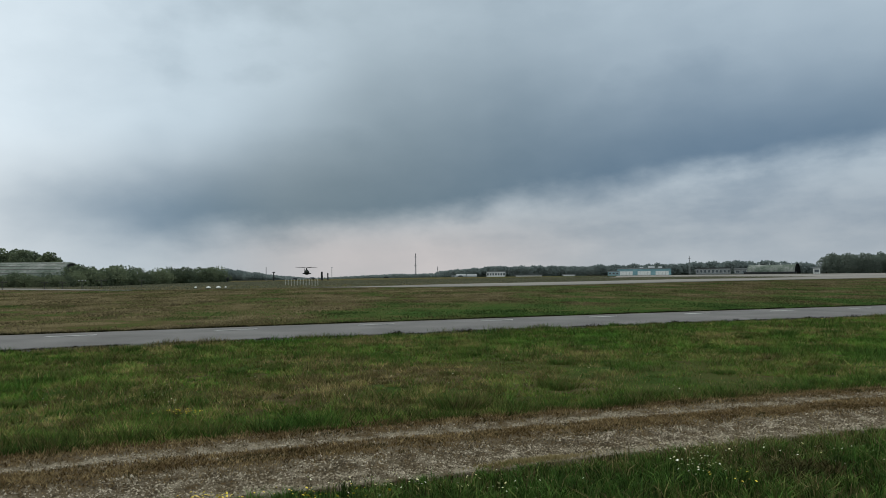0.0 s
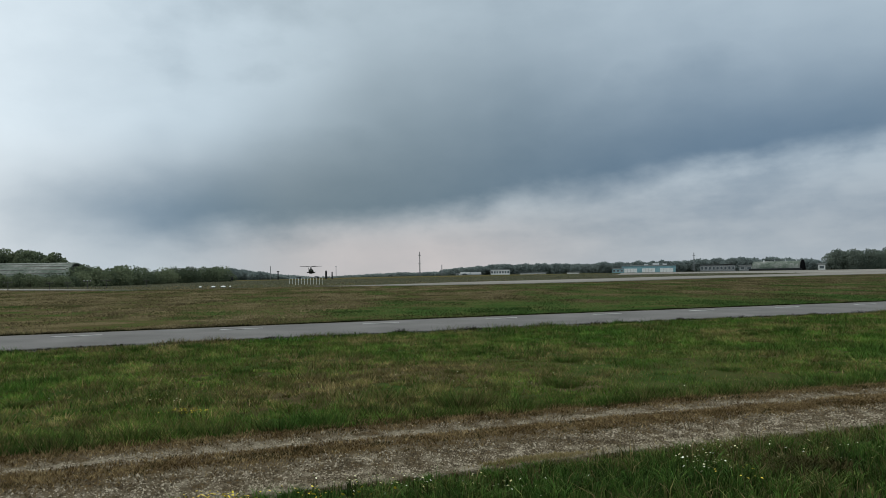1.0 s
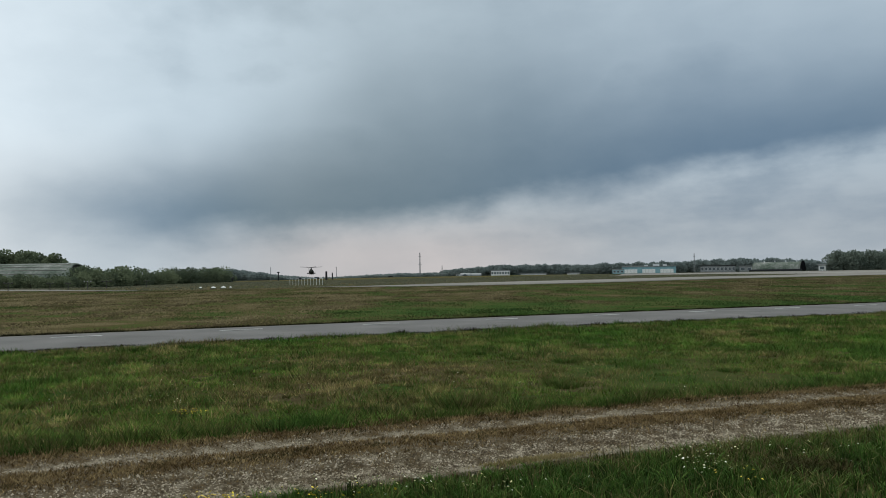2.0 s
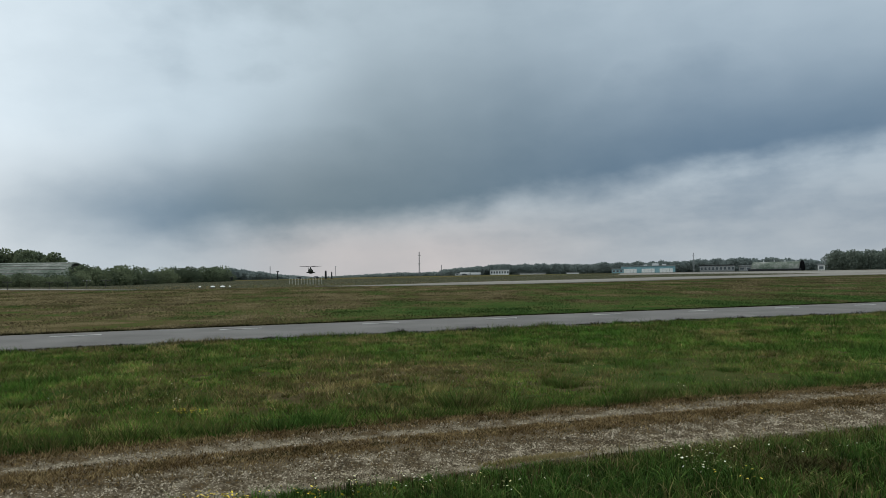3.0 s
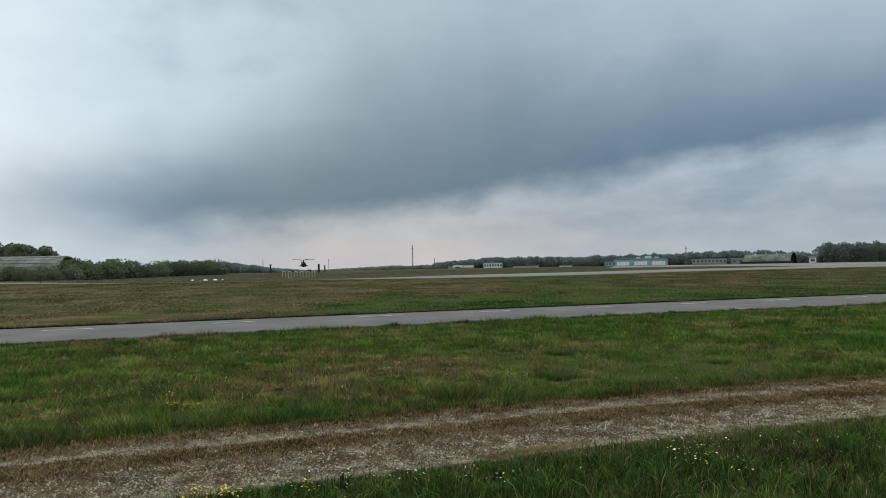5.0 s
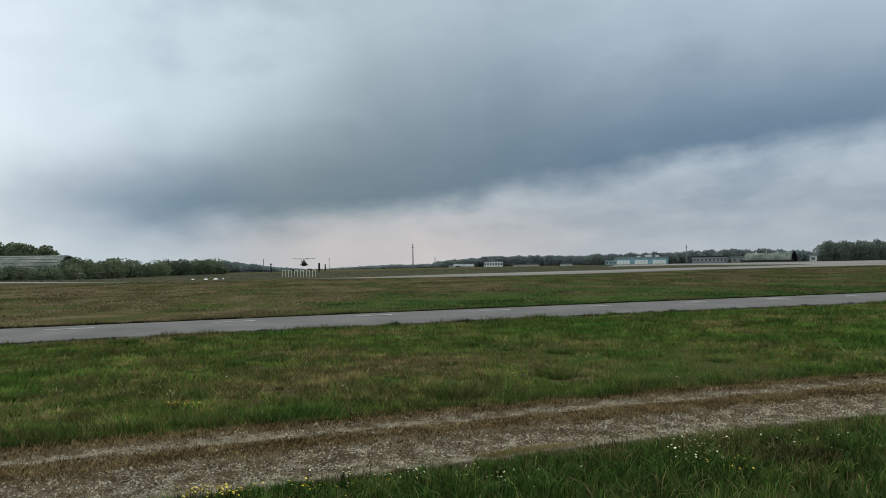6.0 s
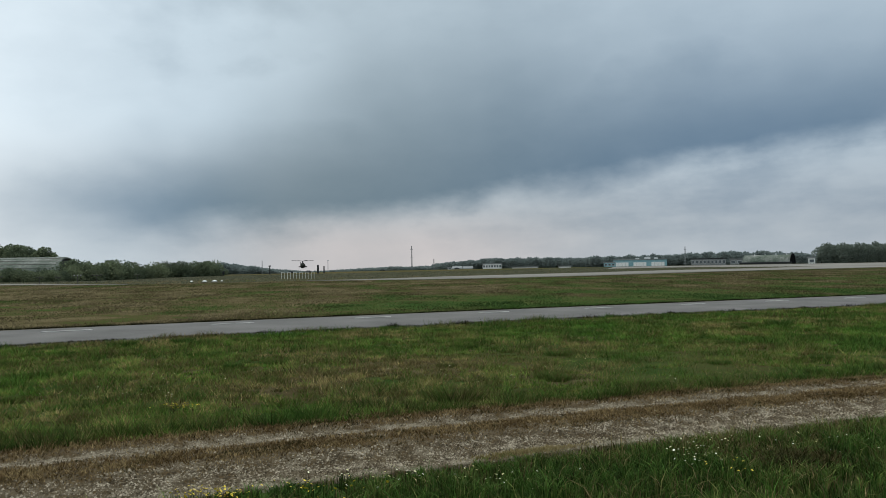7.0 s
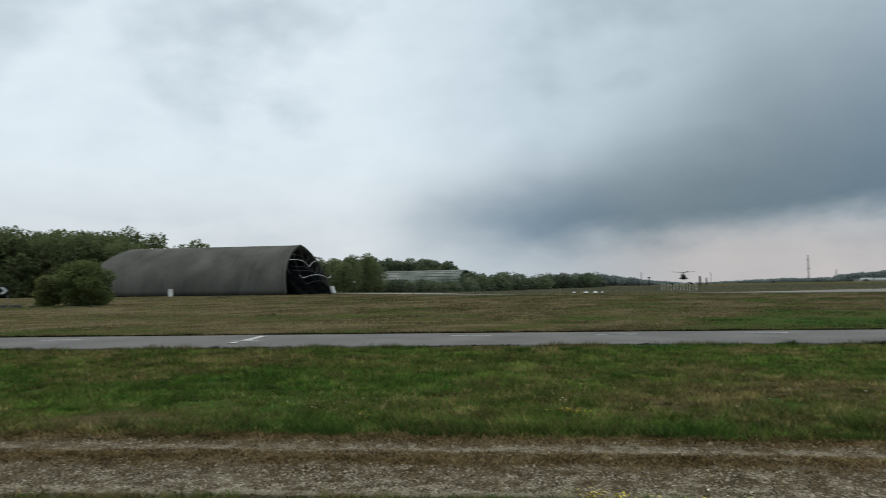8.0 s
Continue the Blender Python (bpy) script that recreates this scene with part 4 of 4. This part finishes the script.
def big_shelter():
    x, y, z = polar(37.9, 136)
    s = thing("aircraft_shelter", x, y, z, 17.0, "dark weathered vaulted aircraft shelter with open front", "shelter")
    part("hull", shell(11, 8.8, 38, 0.5, 1.9, back=3.2, power=1.45), M_HULL, s)
    part("back_wall", end_wall(-34.2, 10.4, 8.1, 0.4, 1.45), M_HULL, s)
    # added black sheet that paints the inner shade of the open mouth
    part("mouth_shade_wall", end_wall(-4.2, 10.4, 8.2, 0.3, 1.45), M_BLACK, s, "black sheet standing in for the shade deep in the mouth")
    for k in range(8):
        part("roof_rib", shell(11.03, 8.83, 0.12, 0.3, 0, 1, 1.45), M_HULL, s).location = (-3.0 - 3.9 * k, 0, 0)
    part("front_rim", shell(11.1, 8.9, 0.4, 0.35, 1.9, 2, 1.45, level=True), M_HULL, s, "paler concrete rim of the open mouth").location = (0.1, 0, 0)
    g = random.Random(9)
    # sagging dark cover in the mouth
    bm = bmesh.new()
    nu, nv = 26, 16
    grid = []
    for j in range(nv + 1):
        w = j / nv
        row = []
        for i in range(nu + 1):
            u = i / nu
            yy = (u - 0.5) * 2 * 9.8 * (1 - 0.25 * w)
            top = 5.6 * (1 - 0.35 * abs(2 * u - 1))
            row.append(bm.verts.new((2.6 * (1 - w) ** 1.5 + 0.35 * math.sin(u * 19 + w * 7) * (1 - w) + g.uniform(-0.12, 0.12) - 1.0, yy, w * top + 0.2 * math.sin(u * 11))))
        grid.append(row)
    for j in range(nv):
        for i in range(nu):
            bm.faces.new((grid[j][i], grid[j][i + 1], grid[j + 1][i + 1], grid[j + 1][i]))
    bmesh.ops.solidify(bm, geom=bm.faces[:], thickness=0.08)
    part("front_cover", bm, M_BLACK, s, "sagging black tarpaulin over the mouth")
    for zz, x0, sag in ((6.0, -0.6, 0.7), (4.6, 0.2, 0.9), (3.4, 1.2, 0.3), (5.2, 0.0, 1.1), (2.6, 1.2, 0.6), (6.6, -0.8, 0.4)):
        bm = bmesh.new()
        last = None
        for i in range(13):
            u = i / 12
            p = Vector((x0 + 0.7 * math.sin(u * 6 + zz), (u - 0.5) * 15, zz - sag * math.sin(u * math.pi) + 0.35 * math.sin(u * 9 + zz)))
            if last is not None:
                rod(bm, last, p, 0.05, sides=6)
            last = p
        part("hanging_cable", bm, M_PALE_METAL if zz in (6.0, 3.4) else M_DARK_METAL, s)
    for yy in (-7, -3.5, 0, 3.5, 7):
        bm = bmesh.new()
        h = 8.2 * (1 - (abs(yy) / 11) ** 1.45) ** 0.5
        rod(bm, (0.3, yy, 0), (-1.9, yy, h), 0.14, sides=6)
        part("door_frame_post", bm, M_DARK_METAL, s)
    bm = bmesh.new()
    box(bm, 1.6, 6.7, 0, 2.2, 7.7, 1.4, 0.12)
    bmesh.ops.rotate(bm, verts=bm.verts, cent=(1.9, 7.2, 0), matrix=Matrix.Rotation(radians(-18), 3, "Y"))
    part("white_front_panel", bm, M_WHITE, s)


def grown_shelter():
    x, y, z = polar(25.4, 240)
    s = thing("overgrown_shelter", x, y, z, 8.0, "pale camouflaged vaulted shelter behind green shrubs", "shelter")
    part("hull", shell(11, 6.9, 30, 0.5, 3.0), M_HULL_PALE, s)
    part("front_wall", end_wall(-3.2, 10.2, 6.3, 0.4), M_HULL, s)
    part("back_wall", end_wall(-29.5, 10.4, 6.3, 0.4), M_HULL, s)
    for k in range(7):
        part("camouflage_rib", shell(11.04, 6.94, 0.14, 0.3, 0, 1), M_HULL_PALE, s).location = (-3.5 - 4.0 * k, 0, 0)
    for a in (22, 33, 44, 56, 68):
        yy, zz = 11.05 * math.cos(radians(a)), 6.95 * math.sin(radians(a))
        for sy in (-1, 1):
            bm = bmesh.new()
            rod(bm, (-3.2, sy * yy, zz), (-29.8, sy * yy, zz), 0.07, sides=5)
            part("hull_seam", bm, M_CONCRETE, s)


def far_shelter():
    x, y, z = polar(-25.7, 400)
    s = thing("far_shelter", x, y, z, -38.0, "low grey-green vaulted shelter with a dark open end", "shelter")
    part("hull", shell(5.5, 4.6, 22, 0.4, 0.0), M_HULL_PALE, s)
    part("dark_end_wall", end_wall(0.35, 5.4, 5.1, 0.3), M_BLACK, s)
    part("back_wall", end_wall(-21.6, 5.0, 4.2, 0.3), M_HULL, s)
    for k in range(4):
        bm = bmesh.new()
        rod(bm, (-2.5 - 5 * k, 0, 4.5), (-2.5 - 5 * k, 0, 5.3), 0.3, 0.22)
        part("roof_vent", bm, M_PALE_METAL, s)
    bm = bmesh.new()
    box(bm, -23, -7.0, -0.3, 1, -5.8, 1.1, 0.1)
    part("base_wall", bm, M_DARK_METAL, s)


big_shelter()
grown_shelter()
far_shelter()


# ---------------------------------------------------------------- buildings far off
def shed(name, az, dist, turn, wide, deep, high, wall, label, doors=0, windows=0, stripe=None, category="building"):
    x, y, z = polar(az, dist)
    b = thing(name, x, y, z, turn, label, category)
    bm = bmesh.new()
    box(bm, -wide / 2, 0, -0.4, wide / 2, deep, high, 0.08)
    part("wall", bm, wall, b)
    bm = bmesh.new()
    box(bm, -wide / 2 - 0.4, -0.4, high - 0.05, wide / 2 + 0.4, deep + 0.4, high + 0.5, 0.1)
    part("roof", bm, stripe or M_GREY_METAL, b)
    for k in range(doors):
        w = wide / doors
        bm = bmesh.new()
        box(bm, -wide / 2 + w * (k + 0.14), -0.15, 0.1, -wide / 2 + w * (k + 0.86), 0.1, high * 0.62, 0.05)
        leaf = part("hangar_door", bm, M_WHITE, b)
        x0, x1 = -wide / 2 + w * (k + 0.14), -wide / 2 + w * (k + 0.86)
        for q in (1, 2, 3):
            bm = bmesh.new()
            xs = x0 + (x1 - x0) * q / 4
            box(bm, xs - 0.06, -0.2, 0.12, xs + 0.06, -0.12, high * 0.61)
            part("door_seam", bm, M_GREY_METAL, leaf)
    for k in range(windows):
        w = wide / windows
        bm = bmesh.new()
        box(bm, -wide / 2 + w * (k + 0.2), -0.12, high * 0.3, -wide / 2 + w * (k + 0.8), 0.1, high * 0.75, 0.03)
        pane = part("window", bm, M_GLASS, b)
        bm = bmesh.new()
        x0, x1, z0, z1 = -wide / 2 + w * (k + 0.2), -wide / 2 + w * (k + 0.8), high * 0.3, high * 0.75
        box(bm, x0 - 0.1, -0.2, z0 - 0.12, x1 + 0.1, 0.0, z0, 0.01)
        box(bm, x0 - 0.1, -0.2, z1, x1 + 0.1, 0.0, z1 + 0.12, 0.01)
        box(bm, x0 - 0.12, -0.18, z0, x0, 0.0, z1, 0.01)
        box(bm, x1, -0.18, z0, x1 + 0.12, 0.0, z1, 0.01)
        part("window_frame", bm, M_PALE_METAL, pane)
    return b


hangar = shed("blue_hangar", -15.4, 640, -15, 43, 24, 5.4, M_BLUE, "blue-grey hangar with three large white doors", 3)
for k, (cx, w, h) in enumerate(((6, 5, 1.8), (13, 3, 1.3), (-2, 3, 1.0))):
    bm = bmesh.new()
    box(bm, cx - w / 2, 3, 5.8, cx + w / 2, 7, 5.8 + h, 0.1)
    part("roof_unit", bm, M_PALE_METAL, hangar)
shed("hangar_annex", -13.2, 640, -12, 9, 12, 3.2, M_BLUE, "low blue-grey annex beside the hangar", 0, 3)
shed("white_office", -4.4, 680, -4, 17, 10, 4.2, M_WHITE, "white office block with a row of dark windows", 0, 7)
shed("grey_barracks", -20.2, 580, -20, 24, 10, 4.6, M_GREY_METAL, "long grey barracks block under dark roof", 0, 9, M_DARK_METAL)
shed("low_depot", -22.3, 520, -22, 12, 8, 3.4, M_GREY_METAL, "low grey depot building", 0, 3)
shed("white_hut", -26.9, 370, -27, 2.8, 3, 2.4, M_WHITE, "small white hut beside the shelter", 0, 1)
shed("pale_workshop", -1.3, 700, 0, 7, 6, 1.6, M_PALE_METAL, "low pale workshop building", 0, 2)
shed("white_trailer", -6.9, 620, -8, 21, 3, 0.75, M_WHITE, "long low white trailer parked before the woods", 0, 0)
shed("white_trailer", -9.9, 620, -10, 10, 3, 0.9, M_WHITE, "low white trailer parked before the woods", 0, 0)


def arched_hut(az, dist, half, high, label):
    x, y, z = polar(az, dist)
    t = thing("arched_hut", x, y, z, 90 + az, label, "hut", "arched huts before the woods")
    bm = shell(half, high, 9, 0.25)
    bm.transform(Matrix.Rotation(radians(-90), 4, "Z"))
    part("roof_vault", bm, M_GREY_METAL, t)
    bm = end_wall(-0.4, half - 0.3, high - 0.3, 0.2)
    bm.transform(Matrix.Rotation(radians(-90), 4, "Z"))
    part("end_wall", bm, M_PALE_METAL, t)


arched_hut(-2.13, 660, 4.8, 2.6, "low grey arched hut with a pale end wall")
arched_hut(-2.95, 660, 4.3, 2.4, "low grey arched hut with a pale end wall")

# ---------------------------------------------------------------- masts and posts


def lattice_mast(name, az, dist, high, label, arms=True):
    x, y, z = polar(az, dist)
    t = thing(name, x, y, z, 0, label, "mast")
    legs = ((-0.5, -0.3), (0.5, -0.3), (0, 0.6))
    for lx, ly in legs:
        bm = bmesh.new()
        rod(bm, (lx, ly, 0), (lx * 0.55, ly * 0.55, high), 0.13, 0.1, 5)
        part("leg", bm, M_GREY_METAL, t)
    bm = bmesh.new()
    n = int(high / 1.2)
    for k in range(n):
        f0, f1 = k / n, (k + 1) / n
        for i in range(3):
            a, b = legs[i], legs[(i + 1) % 3]
            s0, s1 = 1 - 0.45 * f0, 1 - 0.45 * f1
            rod(bm, (a[0] * s0, a[1] * s0, high * f0), (b[0] * s1, b[1] * s1, high * f1), 0.06, sides=4)
    part("bracing", bm, M_GREY_METAL, t)
    if arms:
        for zz, w in ((high * 0.84, 1.1), (high * 0.5, 1.2), (high * 0.1, 1.6)):
            bm = bmesh.new()
            box(bm, -w, -0.15, zz, w, 0.15, zz + 0.35, 0.03)
            part("cross_arm", bm, M_GREY_METAL, t)
    return t


lattice_mast("antenna_mast", 1.74, 600, 19.5, "slim grey lattice antenna mast with cross arms")
lattice_mast("thin_mast", 0.05, 760, 11, "thin distant grey mast", False)
lattice_mast("relay_mast", -18.6, 700, 17, "thin grey relay mast above the woods", True)


def post(name, az, dist, high, radius, mat, label, head=0.0, head_mat=None):
    x, y, z = polar(az, dist)
    t = thing(name, x, y, z, 0, label, "post")
    bm = bmesh.new()
    rod(bm, (0, 0, -0.1), (0, 0, high), radius, radius * 0.8, 8)
    part("pole", bm, mat, t)
    if head:
        bm = bmesh.new()
        box(bm, -head, -head * 0.5, high - head * 0.3, head, head * 0.5, high + head * 0.6, head * 0.15)
        part("head", bm, head_mat or mat, t)
    return t


post("tall_pole", 12.95, 420, 7.4, 0.22, M_GREY_METAL, "tall slim grey pole on the airfield")
post("signal_post", 12.4, 330, 3.6, 0.28, M_DARK_METAL, "dark signal post with a boxy head", 0.5)
post("signal_post", 8.85, 330, 3.7, 0.5, M_DARK_METAL, "thick dark signal post beside the runway")
post("signal_post", 8.4, 330, 3.1, 0.32, M_DARK_METAL, "thick dark signal post beside the runway")
post("marker_pole", 8.1, 520, 8.0, 0.2, M_GREY_METAL, "slim grey marker pole with a pale top", 0.5, M_PALE_METAL)
p = post("hedge_lamp", 34.6, 178, 2.4, 0.08, M_DARK_METAL, "short lamp post with a pale head", 0.3, M_PALE_METAL)


def light_bar(az, dist, high, half, bright):
    """A low post with a crossbar that carries three small lamps."""
    x, y, z = polar(az, dist)
    t = thing("light_bar", x, y, z, az, "low grey post with a crossbar of approach lamps", "lamp", "approach lights before the hedge")
    bm = bmesh.new()
    rod(bm, (0, 0, -0.1), (0, 0, high), 0.055, 0.045)
    part("post", bm, M_HULL, t)
    bm = bmesh.new()
    box(bm, -half, -0.05, high - 0.02, half, 0.05, high + 0.07, 0.015)
    bar = part("crossbar", bm, M_HULL, t)
    for dx in (-0.8 * half, 0.0, 0.8 * half):
        bm = bmesh.new()
        rod(bm, (dx, -0.02, high + 0.04), (dx, -0.12, high + 0.13), 0.06, 0.08, 10)
        part("lamp_head", bm, M_GREY_METAL if bright else M_HULL, bar)


for k, (az, dist, high, half) in enumerate(((30.15, 112, 0.95, 0.55), (27.7, 110, 0.85, 0.4), (26.6, 112, 0.8, 0.35), (25.4, 112, 1.0, 0.5), (24.2, 118, 1.0, 0.7), (21.6, 128, 0.9, 0.4))):
    light_bar(az, dist, high, half, k == 3)


def antenna_array():
    """White posts in pairs with a top bar: the landing-aid antennas."""
    for k in range(6):
        x, y, z = polar(11.45 - 0.44 * k, 118)
        t = thing("landing_aid", x, y, z, 10, "white pair of antenna posts with a top bar", "antenna", "landing-aid antenna row")
        for dx in (-0.22, 0.22):
            bm = bmesh.new()
            rod(bm, (dx, 0, -0.1), (dx, 0, 1.0), 0.03, sides=6)
            part("antenna_post", bm, M_WHITE, t)
        bm = bmesh.new()
        box(bm, -0.26, -0.03, 0.96, 0.26, 0.03, 1.02, 0.01)
        part("top_bar", bm, M_WHITE, t)


def markers():
    for a, w in ((17.95, 0.22), (17.05, 0.32), (16.35, 0.36), (15.85, 0.15)):
        x, y, z = polar(a, 104)
        t = thing("runway_marker", x, y, z, 15, "low white domed runway marker on the grass", "marker", "white runway markers")
        bm = bmesh.new()
        bmesh.ops.create_uvsphere(bm, u_segments=16, v_segments=8, radius=1, matrix=Matrix.Diagonal((w, w * 0.7, 0.24, 1)))
        part("dome", bm, M_WHITE, t)
        bm = bmesh.new()
        rod(bm, (0, 0, -0.1), (0, 0, 0.06), w * 1.05, w * 1.05, 16)
        part("base_ring", bm, M_DARK_METAL, t)


antenna_array()
markers()


# ---------------------------------------------------------------- helicopter
def helicopter():
    x, y, z = polar(9.97, 540)
    h = thing("helicopter", x, y, z + 3.4, 20, "dark military helicopter hovering low over the runway", "helicopter")
    bm = bmesh.new()
    bmesh.ops.create_uvsphere(bm, u_segments=20, v_segments=12, radius=1, matrix=Matrix.Translation((0, 0, 1.7)) @ Matrix.Diagonal((1.7, 4.2, 1.7, 1)))
    bmesh.ops.create_uvsphere(bm, u_segments=14, v_segments=8, radius=1, matrix=Matrix.Translation((0, 0.6, 2.9)) @ Matrix.Diagonal((1.1, 2.0, 1.0, 1)))
    part("fuselage", bm, M_OLIVE, h)
    bm = bmesh.new()
    rod(bm, (0, 3, 2.1), (0, 9.5, 2.6), 0.55, 0.2, 10)
    box(bm, -0.08, 8.9, 2.4, 0.08, 10, 4.6, 0.03)
    part("tail_boom", bm, M_OLIVE, h)
    bm = bmesh.new()
    box(bm, -2.9, -0.6, 0.6, 2.9, 0.6, 1.3, 0.15)
    part("stub_wing", bm, M_OLIVE, h)
    bm = bmesh.new()
    bmesh.ops.create_uvsphere(bm, u_segments=14, v_segments=8, radius=1, matrix=Matrix.Translation((0, -2.7, 1.9)) @ Matrix.Diagonal((0.9, 1.3, 0.8, 1)))
    part("canopy", bm, M_GLASS, h)
    bm = bmesh.new()
    rod(bm, (0, 0.3, 3.4), (0, 0.3, 5.0), 0.45, 0.35, 10)
    mast = part("rotor_mast", bm, M_DARK_METAL, h)
    for k in range(4):
        bm = bmesh.new()
        box(bm, 0.2, -0.35, -0.12, 8.2, 0.35, 0.12, 0.03)
        b = part("rotor_blade", bm, M_DARK_METAL, mast)
        b.matrix_basis = Matrix.Translation((0, 0.3, 5.0)) @ Matrix.Rotation(radians(12 + 90 * k), 4, "Z") @ Matrix.Rotation(radians(-3), 4, "Y")
    for sx in (-1, 1):
        bm = bmesh.new()
        rod(bm, (sx * 0.9, -1.2, 0.9), (sx * 1.3, -1.2, 0.35), 0.1, sides=8)
        part("gear_leg", bm, M_DARK_METAL, h)
        bm = bmesh.new()
        rod(bm, (sx * 1.2, -1.2, 0.3), (sx * 1.45, -1.2, 0.3), 0.36, sides=14)
        wheel = part("wheel", bm, M_BLACK, h)
        bm = bmesh.new()
        rod(bm, (sx * 1.18, -1.2, 0.3), (sx * 1.48, -1.2, 0.3), 0.18, sides=12)
        part("hub", bm, M_GREY_METAL, wheel)


helicopter()


# ---------------------------------------------------------------- things by the shelters
def shrub(name, az, dist, high, wide, seed, leaf, label, count=5000):
    t = tree(name, high, wide, seed, leaf, label, "shrub", 0.04, 34, count, 0.15)
    x, y, z = polar(az, dist)
    t.matrix_basis = pose(x, y, z)


shrub("round_bush", 53.4, 82, 4.1, 5.3, 101, M_LEAF, "round dense green bush on the open grass", 16000)
shrub("pale_bush", 55.7, 83, 2.9, 2.6, 102, M_LEAF_PALE, "smaller pale green bush beside the round one", 6000)


def white_cabinet():
    x, y, z = polar(47.85, 122)
    c = thing("white_cabinet", x, y, z, 45, "white metal cabinet standing on the grass", "cabinet")
    bm = bmesh.new()
    box(bm, -0.32, -0.3, 0.05, 0.32, 0.3, 1.15, 0.04)
    part("body", bm, M_WHITE, c)
    bm = bmesh.new()
    box(bm, -0.36, -0.34, 1.15, 0.36, 0.34, 1.22, 0.02)
    part("lid", bm, M_WHITE, c)
    bm = bmesh.new()
    box(bm, -0.3, -0.27, -0.1, 0.3, 0.27, 0.05)
    part("plinth", bm, M_GREY_METAL, c)


def arrow_sign():
    x, y, z = polar(58.3, 98)
    s = thing("arrow_sign", x, y, z, 58, "dark board with a white chevron on two posts", "sign")
    bm = bmesh.new()
    box(bm, -0.6, -0.04, 0.9, 0.6, 0.04, 1.9, 0.02)
    part("board", bm, M_OLIVE, s)
    bm = bmesh.new()
    pts = ((-0.4, 1.0), (0.0, 1.0), (0.45, 1.4), (0.0, 1.8), (-0.4, 1.8), (0.05, 1.4))
    f = bm.faces.new([bm.verts.new((px, -0.055, pz)) for px, pz in pts])
    part("chevron", bm, M_PALE_METAL, s)
    for dx in (-0.45, 0.45):
        bm = bmesh.new()
        rod(bm, (dx, 0.08, -0.1), (dx, 0.08, 1.9), 0.05)
        part("sign_post", bm, M_GREY_METAL, s)


def truck():
    x, y, z = polar(16.15, 300)
    t = thing("box_truck", x, y, z, 30, "small dark truck with a white roof by the trees", "truck")
    bm = bmesh.new()
    box(bm, -2.2, -1, 0.6, 1.2, 1, 2.3, 0.08)
    part("body", bm, M_OLIVE, t)
    bm = bmesh.new()
    box(bm, 1.2, -0.95, 0.6, 2.6, 0.95, 1.9, 0.2)
    part("cab", bm, M_DARK_METAL, t)
    bm = bmesh.new()
    box(bm, -2.25, -1.05, 2.3, 1.25, 1.05, 2.75, 0.05)
    part("roof", bm, M_WHITE, t)
    for px in (-1.4, 1.8):
        for py in (-0.95, 0.95):
            bm = bmesh.new()
            rod(bm, (px, py - 0.12, 0.4), (px, py + 0.12, 0.4), 0.4, sides=14)
            wheel = part("wheel", bm, M_BLACK, t)
            bm = bmesh.new()
            rod(bm, (px, py - 0.14, 0.4), (px, py + 0.14, 0.4), 0.2, sides=12)
            part("rim", bm, M_GREY_METAL, wheel)


white_cabinet()
arrow_sign()
truck()


def clutter():
    """Loose things on the grass near the shelter."""
    x, y, z = polar(44.6, 112)
    p = thing("dark_plank", x, y, z - 0.03, 46, "dark weathered plank lying on the grass", "plank")
    for dy in (0.0, 0.34):
        bm = bmesh.new()
        box(bm, -1.6, dy - 0.15, 0.0, 1.6, dy + 0.15, 0.1, 0.02)
        part("board", bm, M_DARK_METAL, p)
    for k, (az, d, w, h) in enumerate(((58.3, 80, 0.35, 0.3), (57.6, 79, 0.5, 0.3), (56.6, 80, 0.3, 0.16), (54.2, 78, 0.5, 0.1), (53.0, 78.5, 0.35, 0.1))):
        x, y, z = polar(az, d)
        t = thing("concrete_block", x, y, z - 0.06, 30 * k, "low weathered concrete block on the grass", "block", "blocks by the bushes")
        bm = bmesh.new()
        box(bm, -w, -w * 0.5, 0, w, w * 0.5, h, 0.05)
        for v in bm.verts:
            v.co += Vector((noise.noise(v.co * 3 + Vector((k, 0, 0))), noise.noise(v.co * 3 + Vector((0, k, 5))), 0)) * 0.06
        part("block", bm, M_HULL, t)


def parked_cars():
    for az, d, turn in ((10.85, 470, 20), (9.55, 480, -30), (4.0, 650, 10), (-1.7, 640, 0)):
        x, y, z = polar(az, d)
        c = thing("parked_car", x, y, z, turn, "small dark car parked beside the runway", "car", "cars by the runway")
        bm = bmesh.new()
        box(bm, -2.1, -0.9, 0.35, 2.1, 0.9, 1.0, 0.12)
        part("body", bm, M_DARK_METAL, c)
        bm = bmesh.new()
        box(bm, -1.2, -0.8, 0.95, 1.0, 0.8, 1.55, 0.2)
        part("cabin", bm, M_GLASS, c)
        for px in (-1.35, 1.35):
            for py in (-0.85, 0.85):
                bm = bmesh.new()
                rod(bm, (px, py - 0.1, 0.32), (px, py + 0.1, 0.32), 0.34, sides=14)
                wheel = part("wheel", bm, M_BLACK, c)
                bm = bmesh.new()
                rod(bm, (px, py - 0.12, 0.32), (px, py + 0.12, 0.32), 0.18, sides=12)
                part("rim", bm, M_GREY_METAL, wheel)


clutter()
parked_cars()
